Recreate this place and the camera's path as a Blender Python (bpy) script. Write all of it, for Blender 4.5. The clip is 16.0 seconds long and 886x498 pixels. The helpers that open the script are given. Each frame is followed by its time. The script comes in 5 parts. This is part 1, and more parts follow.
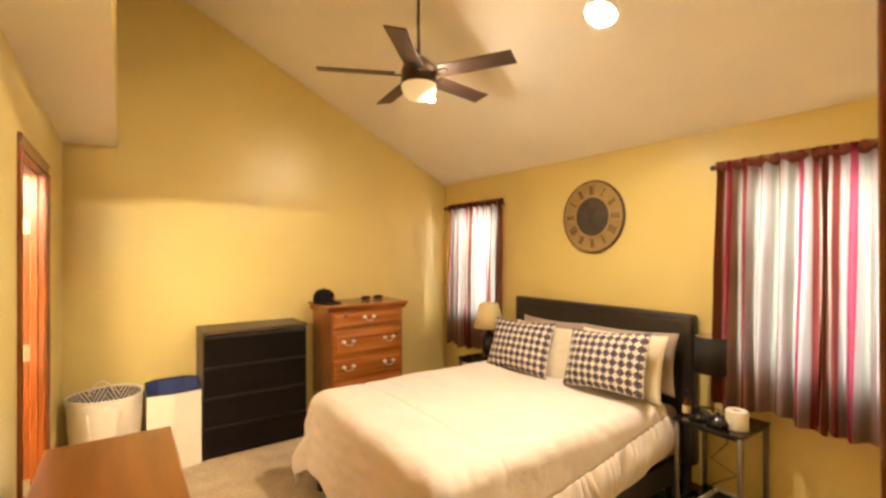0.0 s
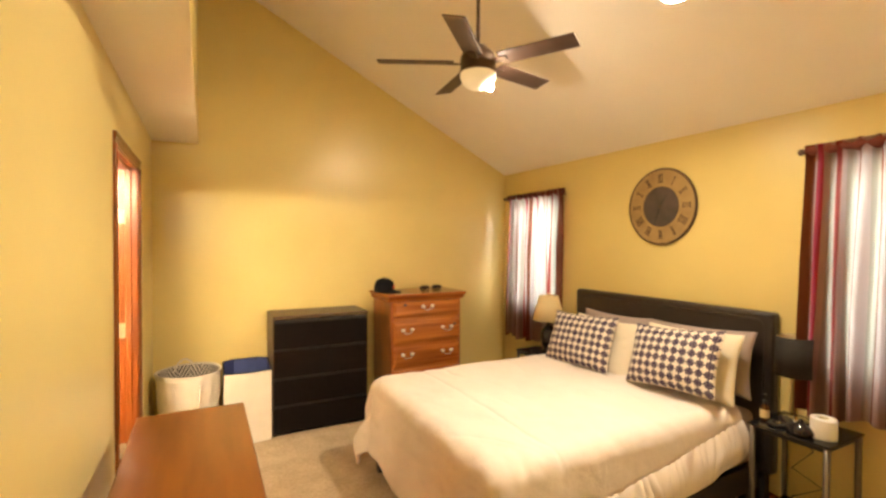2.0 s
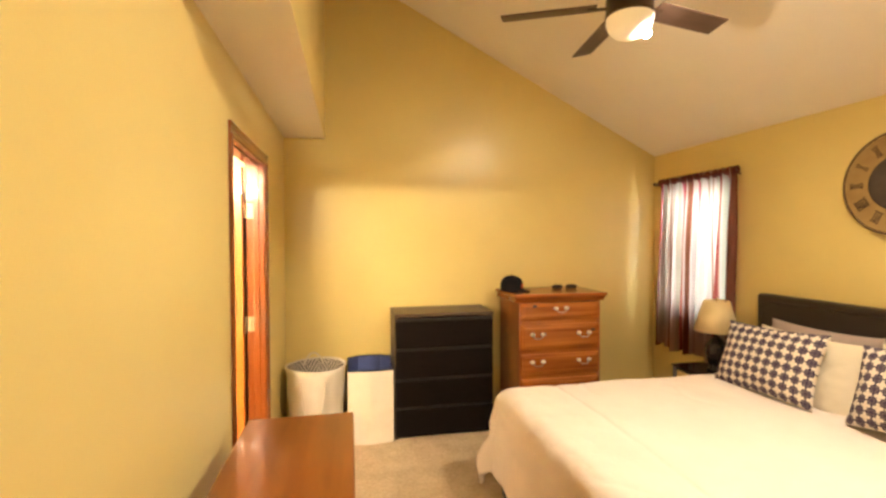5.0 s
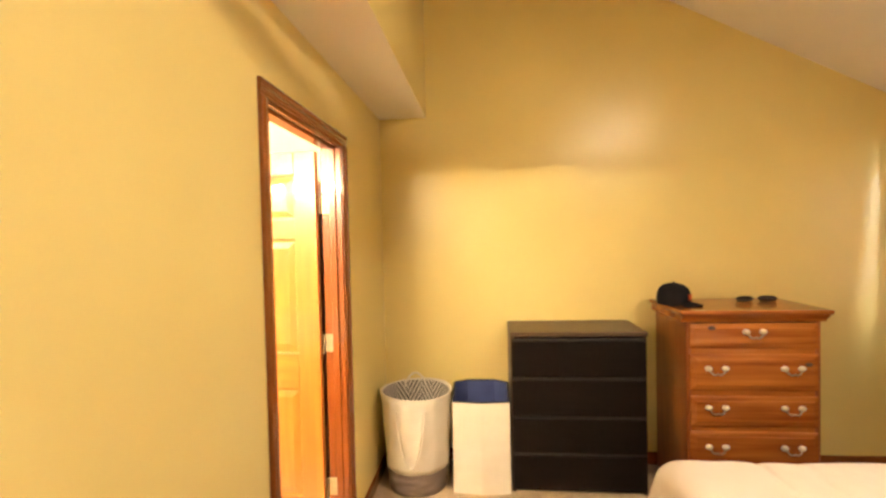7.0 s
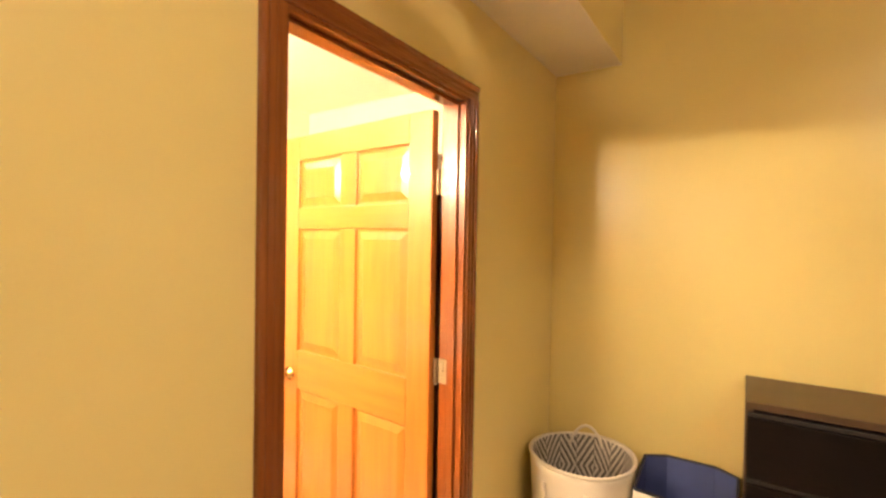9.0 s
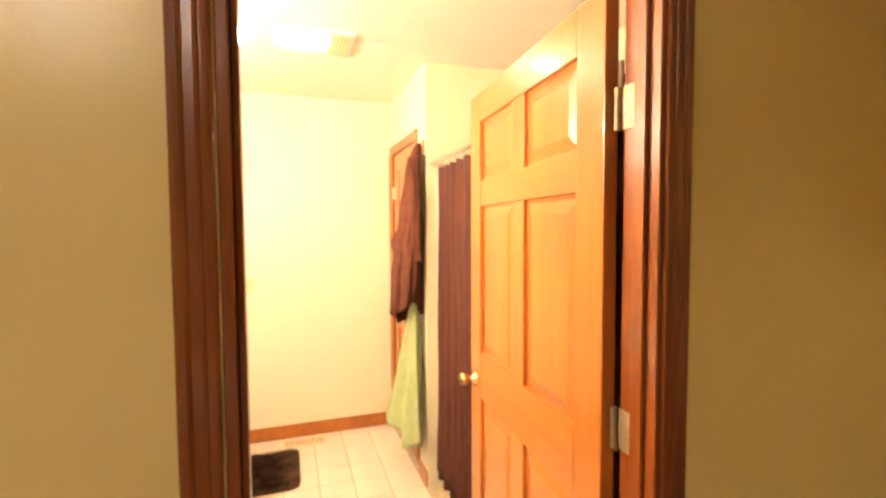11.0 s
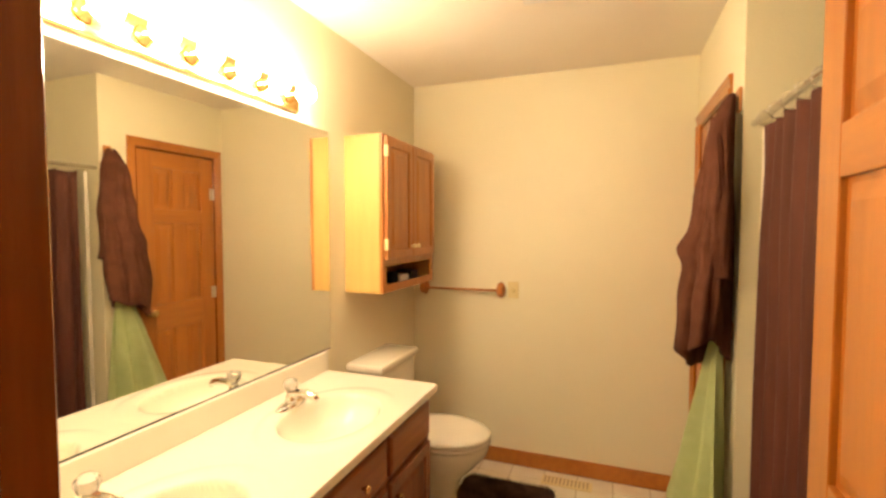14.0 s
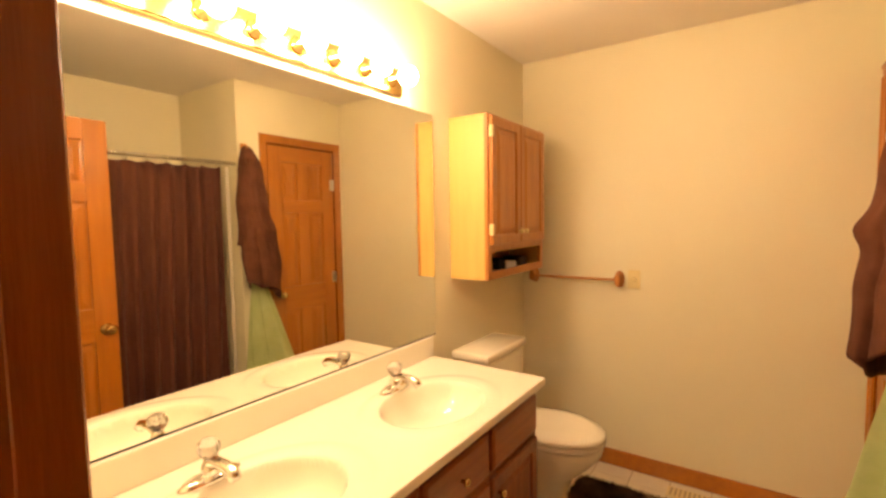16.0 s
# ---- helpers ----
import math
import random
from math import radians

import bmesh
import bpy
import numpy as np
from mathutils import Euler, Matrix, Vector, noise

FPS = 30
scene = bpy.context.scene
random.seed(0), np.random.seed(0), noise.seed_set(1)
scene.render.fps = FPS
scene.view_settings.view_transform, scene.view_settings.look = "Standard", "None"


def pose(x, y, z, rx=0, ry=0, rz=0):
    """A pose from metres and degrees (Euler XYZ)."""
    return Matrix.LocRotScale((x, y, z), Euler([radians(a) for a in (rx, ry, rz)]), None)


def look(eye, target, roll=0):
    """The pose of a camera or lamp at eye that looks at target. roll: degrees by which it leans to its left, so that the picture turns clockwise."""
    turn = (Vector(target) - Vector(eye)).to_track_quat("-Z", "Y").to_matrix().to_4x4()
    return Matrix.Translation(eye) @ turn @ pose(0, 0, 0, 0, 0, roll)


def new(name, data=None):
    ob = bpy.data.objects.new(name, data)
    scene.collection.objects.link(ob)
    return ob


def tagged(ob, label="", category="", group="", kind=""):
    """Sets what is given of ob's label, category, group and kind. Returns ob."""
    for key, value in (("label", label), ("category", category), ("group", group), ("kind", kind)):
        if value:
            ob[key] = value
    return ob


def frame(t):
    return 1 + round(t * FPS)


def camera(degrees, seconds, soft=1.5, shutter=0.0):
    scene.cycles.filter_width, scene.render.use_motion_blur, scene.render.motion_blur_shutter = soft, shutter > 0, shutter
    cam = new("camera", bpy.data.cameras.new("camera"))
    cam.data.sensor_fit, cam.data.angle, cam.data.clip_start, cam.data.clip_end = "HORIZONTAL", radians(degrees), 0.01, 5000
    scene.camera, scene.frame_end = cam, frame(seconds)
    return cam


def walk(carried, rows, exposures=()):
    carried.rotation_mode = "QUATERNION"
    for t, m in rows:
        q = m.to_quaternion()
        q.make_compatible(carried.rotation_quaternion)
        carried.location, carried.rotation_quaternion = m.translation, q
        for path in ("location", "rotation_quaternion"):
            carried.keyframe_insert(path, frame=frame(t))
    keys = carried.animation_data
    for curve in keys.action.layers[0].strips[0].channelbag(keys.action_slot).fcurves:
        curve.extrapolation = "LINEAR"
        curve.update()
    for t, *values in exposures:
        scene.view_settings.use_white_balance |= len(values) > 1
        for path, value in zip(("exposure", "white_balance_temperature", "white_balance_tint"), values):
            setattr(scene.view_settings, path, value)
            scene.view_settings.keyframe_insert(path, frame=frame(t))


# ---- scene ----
cam = camera(88.1, 16.0, soft=2.7)
PATH = [
    (0, (0.356, 0.589, 1.601), (1.504, 2.227, 1.61), -0.2),
    (0.5, (0.361, 0.576, 1.599), (1.469, 2.242, 1.597), 0.3),
    (1, (0.375, 0.572, 1.602), (1.422, 2.276, 1.585), 0.3),
    (1.5, (0.367, 0.588, 1.603), (1.357, 2.326, 1.576), 0.3),
    (2, (0.369, 0.587, 1.595), (1.294, 2.36, 1.566), 0.2),
    (2.5, (0.384, 0.589, 1.603), (1.232, 2.4, 1.565), 0.2),
    (3, (0.387, 0.609, 1.601), (1.161, 2.452, 1.558), 0.1),
    (3.5, (0.422, 0.633, 1.614), (1.1, 2.514, 1.566), -0.0),
    (4, (0.445, 0.697, 1.6), (1.032, 2.608, 1.555), -0.2),
    (6.5, (0.679, 1.527, 1.569), (0.682, 3.526, 1.511), -0.6),
    (7, (0.718, 1.721, 1.573), (0.536, 3.712, 1.52), -1.3),
    (7.5, (0.774, 1.93, 1.574), (0.373, 3.889, 1.527), -1.9),
    (8, (0.812, 2.134, 1.569), (0.197, 4.036, 1.515), -2.0),
    (8.5, (0.822, 2.343, 1.58), (-0.003, 4.163, 1.505), -1.0),
    (8.7, (0.85, 2.433, 1.551), (-0.084, 4.201, 1.494), -0.1),
    (10.8, (0.756, 3.24, 1.489), (-1.097, 3.99, 1.41), -0.0),
    (11, (0.722, 3.297, 1.497), (-1.171, 3.936, 1.4), -0.3),
    (11.5, (0.609, 3.401, 1.494), (-1.35, 3.791, 1.397), -0.5),
    (12, (0.479, 3.489, 1.49), (-1.513, 3.632, 1.392), -0.4),
    (12.5, (0.378, 3.556, 1.483), (-1.618, 3.461, 1.392), -0.2),
    (13, (0.272, 3.597, 1.487), (-1.7, 3.28, 1.391), -0.2),
    (13.5, (0.189, 3.608, 1.497), (-1.745, 3.108, 1.398), 0.1),
    (14, (0.119, 3.618, 1.484), (-1.756, 2.926, 1.393), 0.0),
    (14.5, (0.076, 3.623, 1.485), (-1.73, 2.77, 1.379), -0.3),
    (15, (0.034, 3.626, 1.466), (-1.694, 2.624, 1.358), -0.6),
    (15.5, (0.016, 3.624, 1.469), (-1.653, 2.53, 1.346), -0.8),
    (16, (0.014, 3.612, 1.46), (-1.63, 2.481, 1.325), -0.9),
]
EXPOSURES = [(0, 2.02, 6500, 10), (4, 1.98, 6500, 10), (6.5, 2.03, 6500, 10), (7.5, 1.97, 6500, 10), (8.7, 1.76, 6750, 15), (10.8, 1.12, 6550, 18), (11.5, 0.82, 6400, 16), (12, 0.60, 6400, 14), (12.5, 0.33, 6450, 12), (13.5, -0.12, 6650, 10), (14.5, -0.36, 7200, 13), (15.3, -0.42, 7900, 18), (16, -0.42, 8300, 21)]
walk(cam, [(t, look(eye, target, roll)) for t, eye, target, roll in PATH], EXPOSURES)

# ---- world, sun and exposure ----
world = bpy.data.worlds.new("world")
scene.world = world
world.use_nodes = True
wn = world.node_tree.nodes
sky = wn.new("ShaderNodeTexSky")
sky.sky_type, sky.sun_disc = "NISHITA", False
sky.sun_elevation, sky.sun_rotation = radians(48), radians(250)
wn["Background"].inputs[1].default_value = 0.12
world.node_tree.links.new(sky.outputs[0], wn["Background"].inputs[0])
sun = new("sun", bpy.data.lights.new("sun", "SUN"))
sun.data.energy, sun.data.angle, sun.data.color = 1.2, radians(12), (1.0, 0.94, 0.86)
sun.matrix_world = look((-6, -4, 9), (0, 0, 0))


# ---- materials ----
def mat(name, color, rough=0.6, metal=0.0, dark=None, scale=8.0, stretch=(1, 1, 1), bump=0.0, bump_scale=None, spec=0.5, coat=0.0, fine=0.0):
    """Principled surface that varies between two tones at two scales, with relief."""
    m = bpy.data.materials.new(name)
    m.use_nodes = True
    nt = m.node_tree
    b = nt.nodes["Principled BSDF"]
    b.inputs["Roughness"].default_value, b.inputs["Metallic"].default_value = rough, metal
    b.inputs["Specular IOR Level"].default_value, b.inputs["Coat Weight"].default_value = spec, coat
    b.inputs["Base Color"].default_value = (*color, 1)
    tc = nt.nodes.new("ShaderNodeTexCoord")
    mp = nt.nodes.new("ShaderNodeMapping")
    mp.inputs["Scale"].default_value = stretch
    nt.links.new(tc.outputs["Object"], mp.inputs[0])
    if dark:
        n1, n2 = nt.nodes.new("ShaderNodeTexNoise"), nt.nodes.new("ShaderNodeTexNoise")
        n1.inputs["Scale"].default_value, n1.inputs["Detail"].default_value = scale, 8
        n2.inputs["Scale"].default_value, n2.inputs["Detail"].default_value = scale * 0.17, 3
        mixf = nt.nodes.new("ShaderNodeMath")
        mixf.operation = "ADD"
        nt.links.new(n1.outputs[0], mixf.inputs[0])
        nt.links.new(n2.outputs[0], mixf.inputs[1])
        ramp = nt.nodes.new("ShaderNodeMapRange")
        ramp.inputs[1].default_value, ramp.inputs[2].default_value = 0.75, 1.25
        nt.links.new(mixf.outputs[0], ramp.inputs[0])
        mx = nt.nodes.new("ShaderNodeMix")
        mx.data_type = "RGBA"
        mx.inputs[6].default_value, mx.inputs[7].default_value = (*dark, 1), (*color, 1)
        nt.links.new(ramp.outputs[0], mx.inputs[0])
        nt.links.new(mx.outputs[2], b.inputs["Base Color"])
        for n in (n1, n2):
            nt.links.new(mp.outputs[0], n.inputs[0])
    if bump:
        nb = nt.nodes.new("ShaderNodeTexNoise")
        nb.inputs["Scale"].default_value, nb.inputs["Detail"].default_value = bump_scale or scale * 3, 6
        nt.links.new(mp.outputs[0], nb.inputs[0])
        bp = nt.nodes.new("ShaderNodeBump")
        bp.inputs["Strength"].default_value, bp.inputs["Distance"].default_value = bump, 0.01
        nt.links.new(nb.outputs[0], bp.inputs["Height"])
        nt.links.new(bp.outputs[0], b.inputs["Normal"])
    return m


def glow(name, color, strength):
    m = bpy.data.materials.new(name)
    m.use_nodes = True
    b = m.node_tree.nodes["Principled BSDF"]
    b.inputs["Base Color"].default_value = (0.9, 0.88, 0.84, 1)
    b.inputs["Emission Color"].default_value, b.inputs["Emission Strength"].default_value = (*color, 1), strength
    b.inputs["Roughness"].default_value = 0.3
    return m


def cloth(name, stops, thin=0.4, wave=0.0):
    """Woven sheet whose stripes run along u; thin: how much light comes through."""
    m = bpy.data.materials.new(name)
    m.use_nodes = True
    nt = m.node_tree
    nt.nodes.remove(nt.nodes["Principled BSDF"])
    uv = nt.nodes.new("ShaderNodeUVMap")
    sep = nt.nodes.new("ShaderNodeSeparateXYZ")
    nt.links.new(uv.outputs[0], sep.inputs[0])
    ramp = nt.nodes.new("ShaderNodeValToRGB")
    ramp.color_ramp.interpolation = "CONSTANT"
    el = ramp.color_ramp.elements
    el[0].position, el[0].color = stops[0][0], (*stops[0][1], 1)
    el[1].position, el[1].color = stops[1][0], (*stops[1][1], 1)
    for p, c in stops[2:]:
        e = el.new(p)
        e.color = (*c, 1)
    nt.links.new(sep.outputs[0], ramp.inputs[0])
    dif, tra, mx = nt.nodes.new("ShaderNodeBsdfDiffuse"), nt.nodes.new("ShaderNodeBsdfTranslucent"), nt.nodes.new("ShaderNodeMixShader")
    wv = nt.nodes.new("ShaderNodeTexNoise")
    wv.inputs["Scale"].default_value = 300
    bp = nt.nodes.new("ShaderNodeBump")
    bp.inputs["Strength"].default_value, bp.inputs["Distance"].default_value = 0.3, 0.003
    nt.links.new(wv.outputs[0], bp.inputs["Height"])
    dye = nt.nodes.new("ShaderNodeMix")
    dye.data_type, dye.blend_type = "RGBA", "MULTIPLY"
    dye.inputs[0].default_value, dye.inputs[7].default_value = 1.0, (0.22, 0.095, 0.065, 1)
    nt.links.new(ramp.outputs[0], dye.inputs[6])
    nt.links.new(dye.outputs[2], dif.inputs[0])
    nt.links.new(ramp.outputs[0], tra.inputs[0])
    for s in (dif, tra):
        nt.links.new(bp.outputs[0], s.inputs["Normal"])
    mx.inputs[0].default_value = thin
    nt.links.new(dif.outputs[0], mx.inputs[1])
    nt.links.new(tra.outputs[0], mx.inputs[2])
    nt.links.new(mx.outputs[0], nt.nodes["Material Output"].inputs[0])
    return m


def patterned(name, ground, ink, across, mode):
    """Printed cloth: rows of ringed rosettes joined by bars, or a woven maze of short lines."""
    m = mat(name, ground, 0.9, bump=0.25, bump_scale=500, spec=0.1)
    nt = m.node_tree
    b = nt.nodes["Principled BSDF"]
    uv = nt.nodes.new("ShaderNodeUVMap")
    sc = nt.nodes.new("ShaderNodeVectorMath")
    sc.operation, sc.inputs[1].default_value = "MULTIPLY", (*across, 1)
    nt.links.new(uv.outputs[0], sc.inputs[0])

    def math_node(op, a, c=None):
        n = nt.nodes.new("ShaderNodeMath")
        n.operation = op
        for i, v in enumerate((a, c)):
            if v is None:
                continue
            if isinstance(v, (int, float)):
                n.inputs[i].default_value = v
            else:
                nt.links.new(v, n.inputs[i])
        return n.outputs[0]

    fr = nt.nodes.new("ShaderNodeVectorMath")
    fr.operation = "FRACTION"
    nt.links.new(sc.outputs[0], fr.inputs[0])
    sub = nt.nodes.new("ShaderNodeVectorMath")
    sub.operation, sub.inputs[1].default_value = "SUBTRACT", (0.5, 0.5, 0)
    nt.links.new(fr.outputs[0], sub.inputs[0])
    sep = nt.nodes.new("ShaderNodeSeparateXYZ")
    nt.links.new(sub.outputs[0], sep.inputs[0])
    ax, ay = math_node("ABSOLUTE", sep.outputs[0]), math_node("ABSOLUTE", sep.outputs[1])
    if mode == "rosette":
        r = math_node("SQRT", math_node("ADD", math_node("MULTIPLY", ax, ax), math_node("MULTIPLY", ay, ay)))
        ang = math_node("ARCTAN2", sep.outputs[1], sep.outputs[0])
        edge = math_node("ADD", 0.425, math_node("MULTIPLY", math_node("COSINE", math_node("MULTIPLY", ang, 8)), 0.045))
        disc = math_node("LESS_THAN", r, edge)
        eye = math_node("LESS_THAN", math_node("ABSOLUTE", math_node("SUBTRACT", r, 0.22)), 0.035)
        bar = math_node("LESS_THAN", math_node("MINIMUM", ax, ay), 0.07)
        ink_mask = math_node("MAXIMUM", math_node("SUBTRACT", disc, math_node("MULTIPLY", eye, 0.30)), math_node("MULTIPLY", bar, 0.9))
    else:
        chk = nt.nodes.new("ShaderNodeTexChecker")
        chk.inputs["Scale"].default_value = 1.0
        nt.links.new(sc.outputs[0], chk.inputs[0])
        d1 = math_node("ADD", sep.outputs[0], sep.outputs[1])
        d2 = math_node("SUBTRACT", sep.outputs[0], sep.outputs[1])
        s1 = math_node("LESS_THAN", math_node("SINE", math_node("MULTIPLY", d1, 18.8)), 0.1)
        s2 = math_node("LESS_THAN", math_node("SINE", math_node("MULTIPLY", d2, 18.8)), 0.1)
        k = chk.outputs["Fac"]
        ink_mask = math_node("ADD", math_node("MULTIPLY", s1, k), math_node("MULTIPLY", s2, math_node("SUBTRACT", 1.0, k)))
    mx = nt.nodes.new("ShaderNodeMix")
    mx.data_type = "RGBA"
    mx.inputs[6].default_value, mx.inputs[7].default_value = (*ground, 1), (*ink, 1)
    nt.links.new(ink_mask, mx.inputs[0])
    nt.links.new(mx.outputs[2], b.inputs["Base Color"])
    return m


YELLOW = mat("yellow_wall_paint", (0.755, 0.615, 0.25), 0.3, dark=(0.715, 0.575, 0.225), scale=2.0, bump=0.06, bump_scale=90, spec=0.5)
CREAM = mat("cream_wall_paint", (0.80, 0.735, 0.54), 0.6, dark=(0.765, 0.70, 0.505), scale=2.0, bump=0.1, bump_scale=90, spec=0.3)
WHITE = mat("white_ceiling_paint", (0.90, 0.845, 0.755), 0.8, dark=(0.87, 0.815, 0.725), scale=3.0, bump=0.35, bump_scale=120, spec=0.2)
CARPET = mat("beige_carpet", (0.66, 0.53, 0.37), 1.0, dark=(0.50, 0.385, 0.25), scale=45, bump=1.0, bump_scale=260, spec=0.05)
TRIM = mat("stained_oak_trim", (0.25, 0.068, 0.014), 0.26, dark=(0.165, 0.042, 0.008), scale=9, stretch=(6, 6, 0.5), bump=0.08, bump_scale=60, coat=0.3)
TRIM_H = mat("stained_oak_trim_level", (0.25, 0.068, 0.014), 0.26, dark=(0.165, 0.042, 0.008), scale=9, stretch=(0.5, 0.5, 6), bump=0.08, bump_scale=60, coat=0.3)
DOORWOOD = mat("varnished_door_wood", (0.46, 0.158, 0.024), 0.3, dark=(0.36, 0.115, 0.017), scale=6, stretch=(5, 5, 0.4), bump=0.05, bump_scale=50, coat=0.35)
DOORWOOD_H = mat("varnished_door_wood_level", (0.46, 0.158, 0.024), 0.3, dark=(0.36, 0.115, 0.017), scale=6, stretch=(0.4, 5, 5), bump=0.05, bump_scale=50, coat=0.35)
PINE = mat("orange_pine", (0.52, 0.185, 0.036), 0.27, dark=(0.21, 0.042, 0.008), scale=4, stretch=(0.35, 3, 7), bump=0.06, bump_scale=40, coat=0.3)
# upright grain, and darker than PINE: shade on the chest's sides in the colour
PINE_V_SHADED = mat("orange_pine_upright_shaded", (0.36, 0.105, 0.020), 0.32, dark=(0.20, 0.05, 0.012), scale=5, stretch=(4, 4, 0.5), bump=0.06, bump_scale=40, coat=0.3)
MAPLE = mat("honey_brown_dresser_top", (0.30, 0.10, 0.022), 0.3, dark=(0.18, 0.05, 0.01), scale=4, stretch=(4, 0.5, 4), bump=0.05, bump_scale=30, coat=0.4)
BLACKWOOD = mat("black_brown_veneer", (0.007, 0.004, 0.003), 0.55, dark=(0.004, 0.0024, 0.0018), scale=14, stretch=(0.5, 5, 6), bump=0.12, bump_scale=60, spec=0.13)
# top and sides of the black chest, far lighter than its drawer fronts
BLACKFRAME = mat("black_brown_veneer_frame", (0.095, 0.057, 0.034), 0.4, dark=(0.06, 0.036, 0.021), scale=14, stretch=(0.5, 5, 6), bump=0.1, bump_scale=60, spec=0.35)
LEATHER = mat("black_leatherette", (0.022, 0.016, 0.014), 0.38, dark=(0.016, 0.011, 0.009), scale=20, bump=0.3, bump_scale=220)
DUVET = mat("ivory_duvet_cotton", (0.80, 0.728, 0.685), 0.95, dark=(0.755, 0.68, 0.635), scale=5, bump=0.8, bump_scale=11, spec=0.1)
PILLOWCREAM = mat("cream_pillow_cotton", (0.80, 0.72, 0.58), 0.95, dark=(0.74, 0.66, 0.52), scale=6, bump=0.3, bump_scale=18, spec=0.1)
PILLOWGREY = mat("taupe_pillow_cotton", (0.40, 0.32, 0.29), 0.95, dark=(0.34, 0.27, 0.245), scale=6, bump=0.3, bump_scale=18, spec=0.1)
SHAM = patterned("navy_rosette_print", (0.78, 0.70, 0.61), (0.062, 0.045, 0.085), (11, 7.6), "rosette")
BASKETLINING = patterned("maze_print_lining", (0.62, 0.56, 0.48), (0.12, 0.105, 0.10), (16, 4), "maze")
CANVAS = mat("cream_canvas", (0.74, 0.68, 0.58), 0.95, dark=(0.68, 0.62, 0.52), scale=10, bump=0.4, bump_scale=200, spec=0.1)
CANVASGREY = mat("grey_canvas", (0.20, 0.155, 0.13), 0.95, dark=(0.15, 0.115, 0.10), scale=10, bump=0.4, bump_scale=200, spec=0.1)
NAVY = mat("navy_lining", (0.06, 0.08, 0.22), 0.9, dark=(0.045, 0.06, 0.17), scale=10, bump=0.3, bump_scale=150, spec=0.1)
NAVYDARK = mat("navy_binding", (0.012, 0.013, 0.03), 0.8, dark=(0.008, 0.009, 0.02), scale=30)
BRONZE = mat("dark_bronze", (0.10, 0.065, 0.045), 0.38, 0.6, dark=(0.075, 0.048, 0.033), scale=12)
BLADE = mat("dark_walnut_blade", (0.10, 0.055, 0.035), 0.45, dark=(0.065, 0.034, 0.022), scale=10, stretch=(0.5, 4, 4))
FROST = glow("frosted_glass_bowl", (1.0, 0.72, 0.40), 0.07)
BULB = glow("lit_bulb", (1.0, 0.83, 0.60), 260.0)
LAMPDISC = glow("lit_ceiling_lamp", (1.0, 0.83, 0.60), 335.0)
VANBULB = glow("lit_vanity_globe", (1.0, 0.80, 0.56), 182.0)
FANLENS = glow("lit_bath_lens", (1.0, 0.80, 0.54), 100.0)
HALLLAMP = glow("lit_hall_lamp", (1.0, 0.83, 0.60), 850.0)
CHROME = mat("chrome", (0.82, 0.80, 0.77), 0.08, 1.0)
BRASS = mat("polished_brass", (0.83, 0.60, 0.28), 0.2, 1.0, dark=(0.74, 0.52, 0.22), scale=30)
HINGEMETAL = mat("dull_brass_plate", (0.42, 0.33, 0.20), 0.5, 0.75, dark=(0.33, 0.25, 0.14), scale=40)
NICKEL = mat("brushed_nickel", (0.62, 0.58, 0.52), 0.3, 1.0, dark=(0.52, 0.48, 0.43), scale=40)
STEELGREY = mat("grey_tubular_steel", (0.20, 0.175, 0.15), 0.4, 0.7, dark=(0.15, 0.13, 0.11), scale=20)
BLACKGLASS = mat("black_glass", (0.012, 0.011, 0.011), 0.08, dark=(0.010, 0.009, 0.009), scale=5)
BLACKPLASTIC = mat("black_plastic", (0.02, 0.018, 0.017), 0.45, dark=(0.014, 0.012, 0.012), scale=20)
BLACKCLOTH = mat("black_cotton_twill", (0.016, 0.015, 0.018), 0.95, dark=(0.010, 0.010, 0.012), scale=20, bump=0.4, bump_scale=400, spec=0.1)
ORANGE = mat("orange_embroidery", (0.75, 0.10, 0.03), 0.8, dark=(0.6, 0.07, 0.02), scale=60)
SHADEBLACK = mat("black_lamp_shade", (0.018, 0.014, 0.012), 0.85, dark=(0.012, 0.010, 0.009), scale=30, bump=0.3, bump_scale=300)
SHADECREAM = mat("cream_lamp_shade", (0.76, 0.62, 0.36), 0.9, dark=(0.70, 0.56, 0.31), scale=8, bump=0.3, bump_scale=300, spec=0.1)
CERAMIC = mat("dark_glazed_ceramic", (0.022, 0.017, 0.017), 0.15, dark=(0.014, 0.010, 0.010), scale=9)
PAPER = mat("white_tissue", (0.80, 0.77, 0.72), 0.95, dark=(0.75, 0.72, 0.67), scale=30, bump=0.3, bump_scale=80, spec=0.1)
AMBER = mat("amber_glass_bottle", (0.10, 0.035, 0.01), 0.1, dark=(0.07, 0.022, 0.006), scale=20)
CLOCKFACE = mat("parchment_clock_face", (0.42, 0.285, 0.11), 0.7, dark=(0.29, 0.185, 0.068), scale=9, bump=0.1, bump_scale=40)
CLOCKDARK = mat("slate_brown_clock_centre", (0.085, 0.062, 0.05), 0.7, dark=(0.05, 0.037, 0.03), scale=14)
CLOCKINK = mat("dark_brown_numerals", (0.13, 0.078, 0.042), 0.8, dark=(0.07, 0.04, 0.023), scale=30)
OAK = mat("oak_cabinet_wood", (0.50, 0.20, 0.05), 0.36, dark=(0.37, 0.13, 0.03), scale=7, stretch=(6, 6, 0.5), bump=0.12, bump_scale=70, coat=0.2)
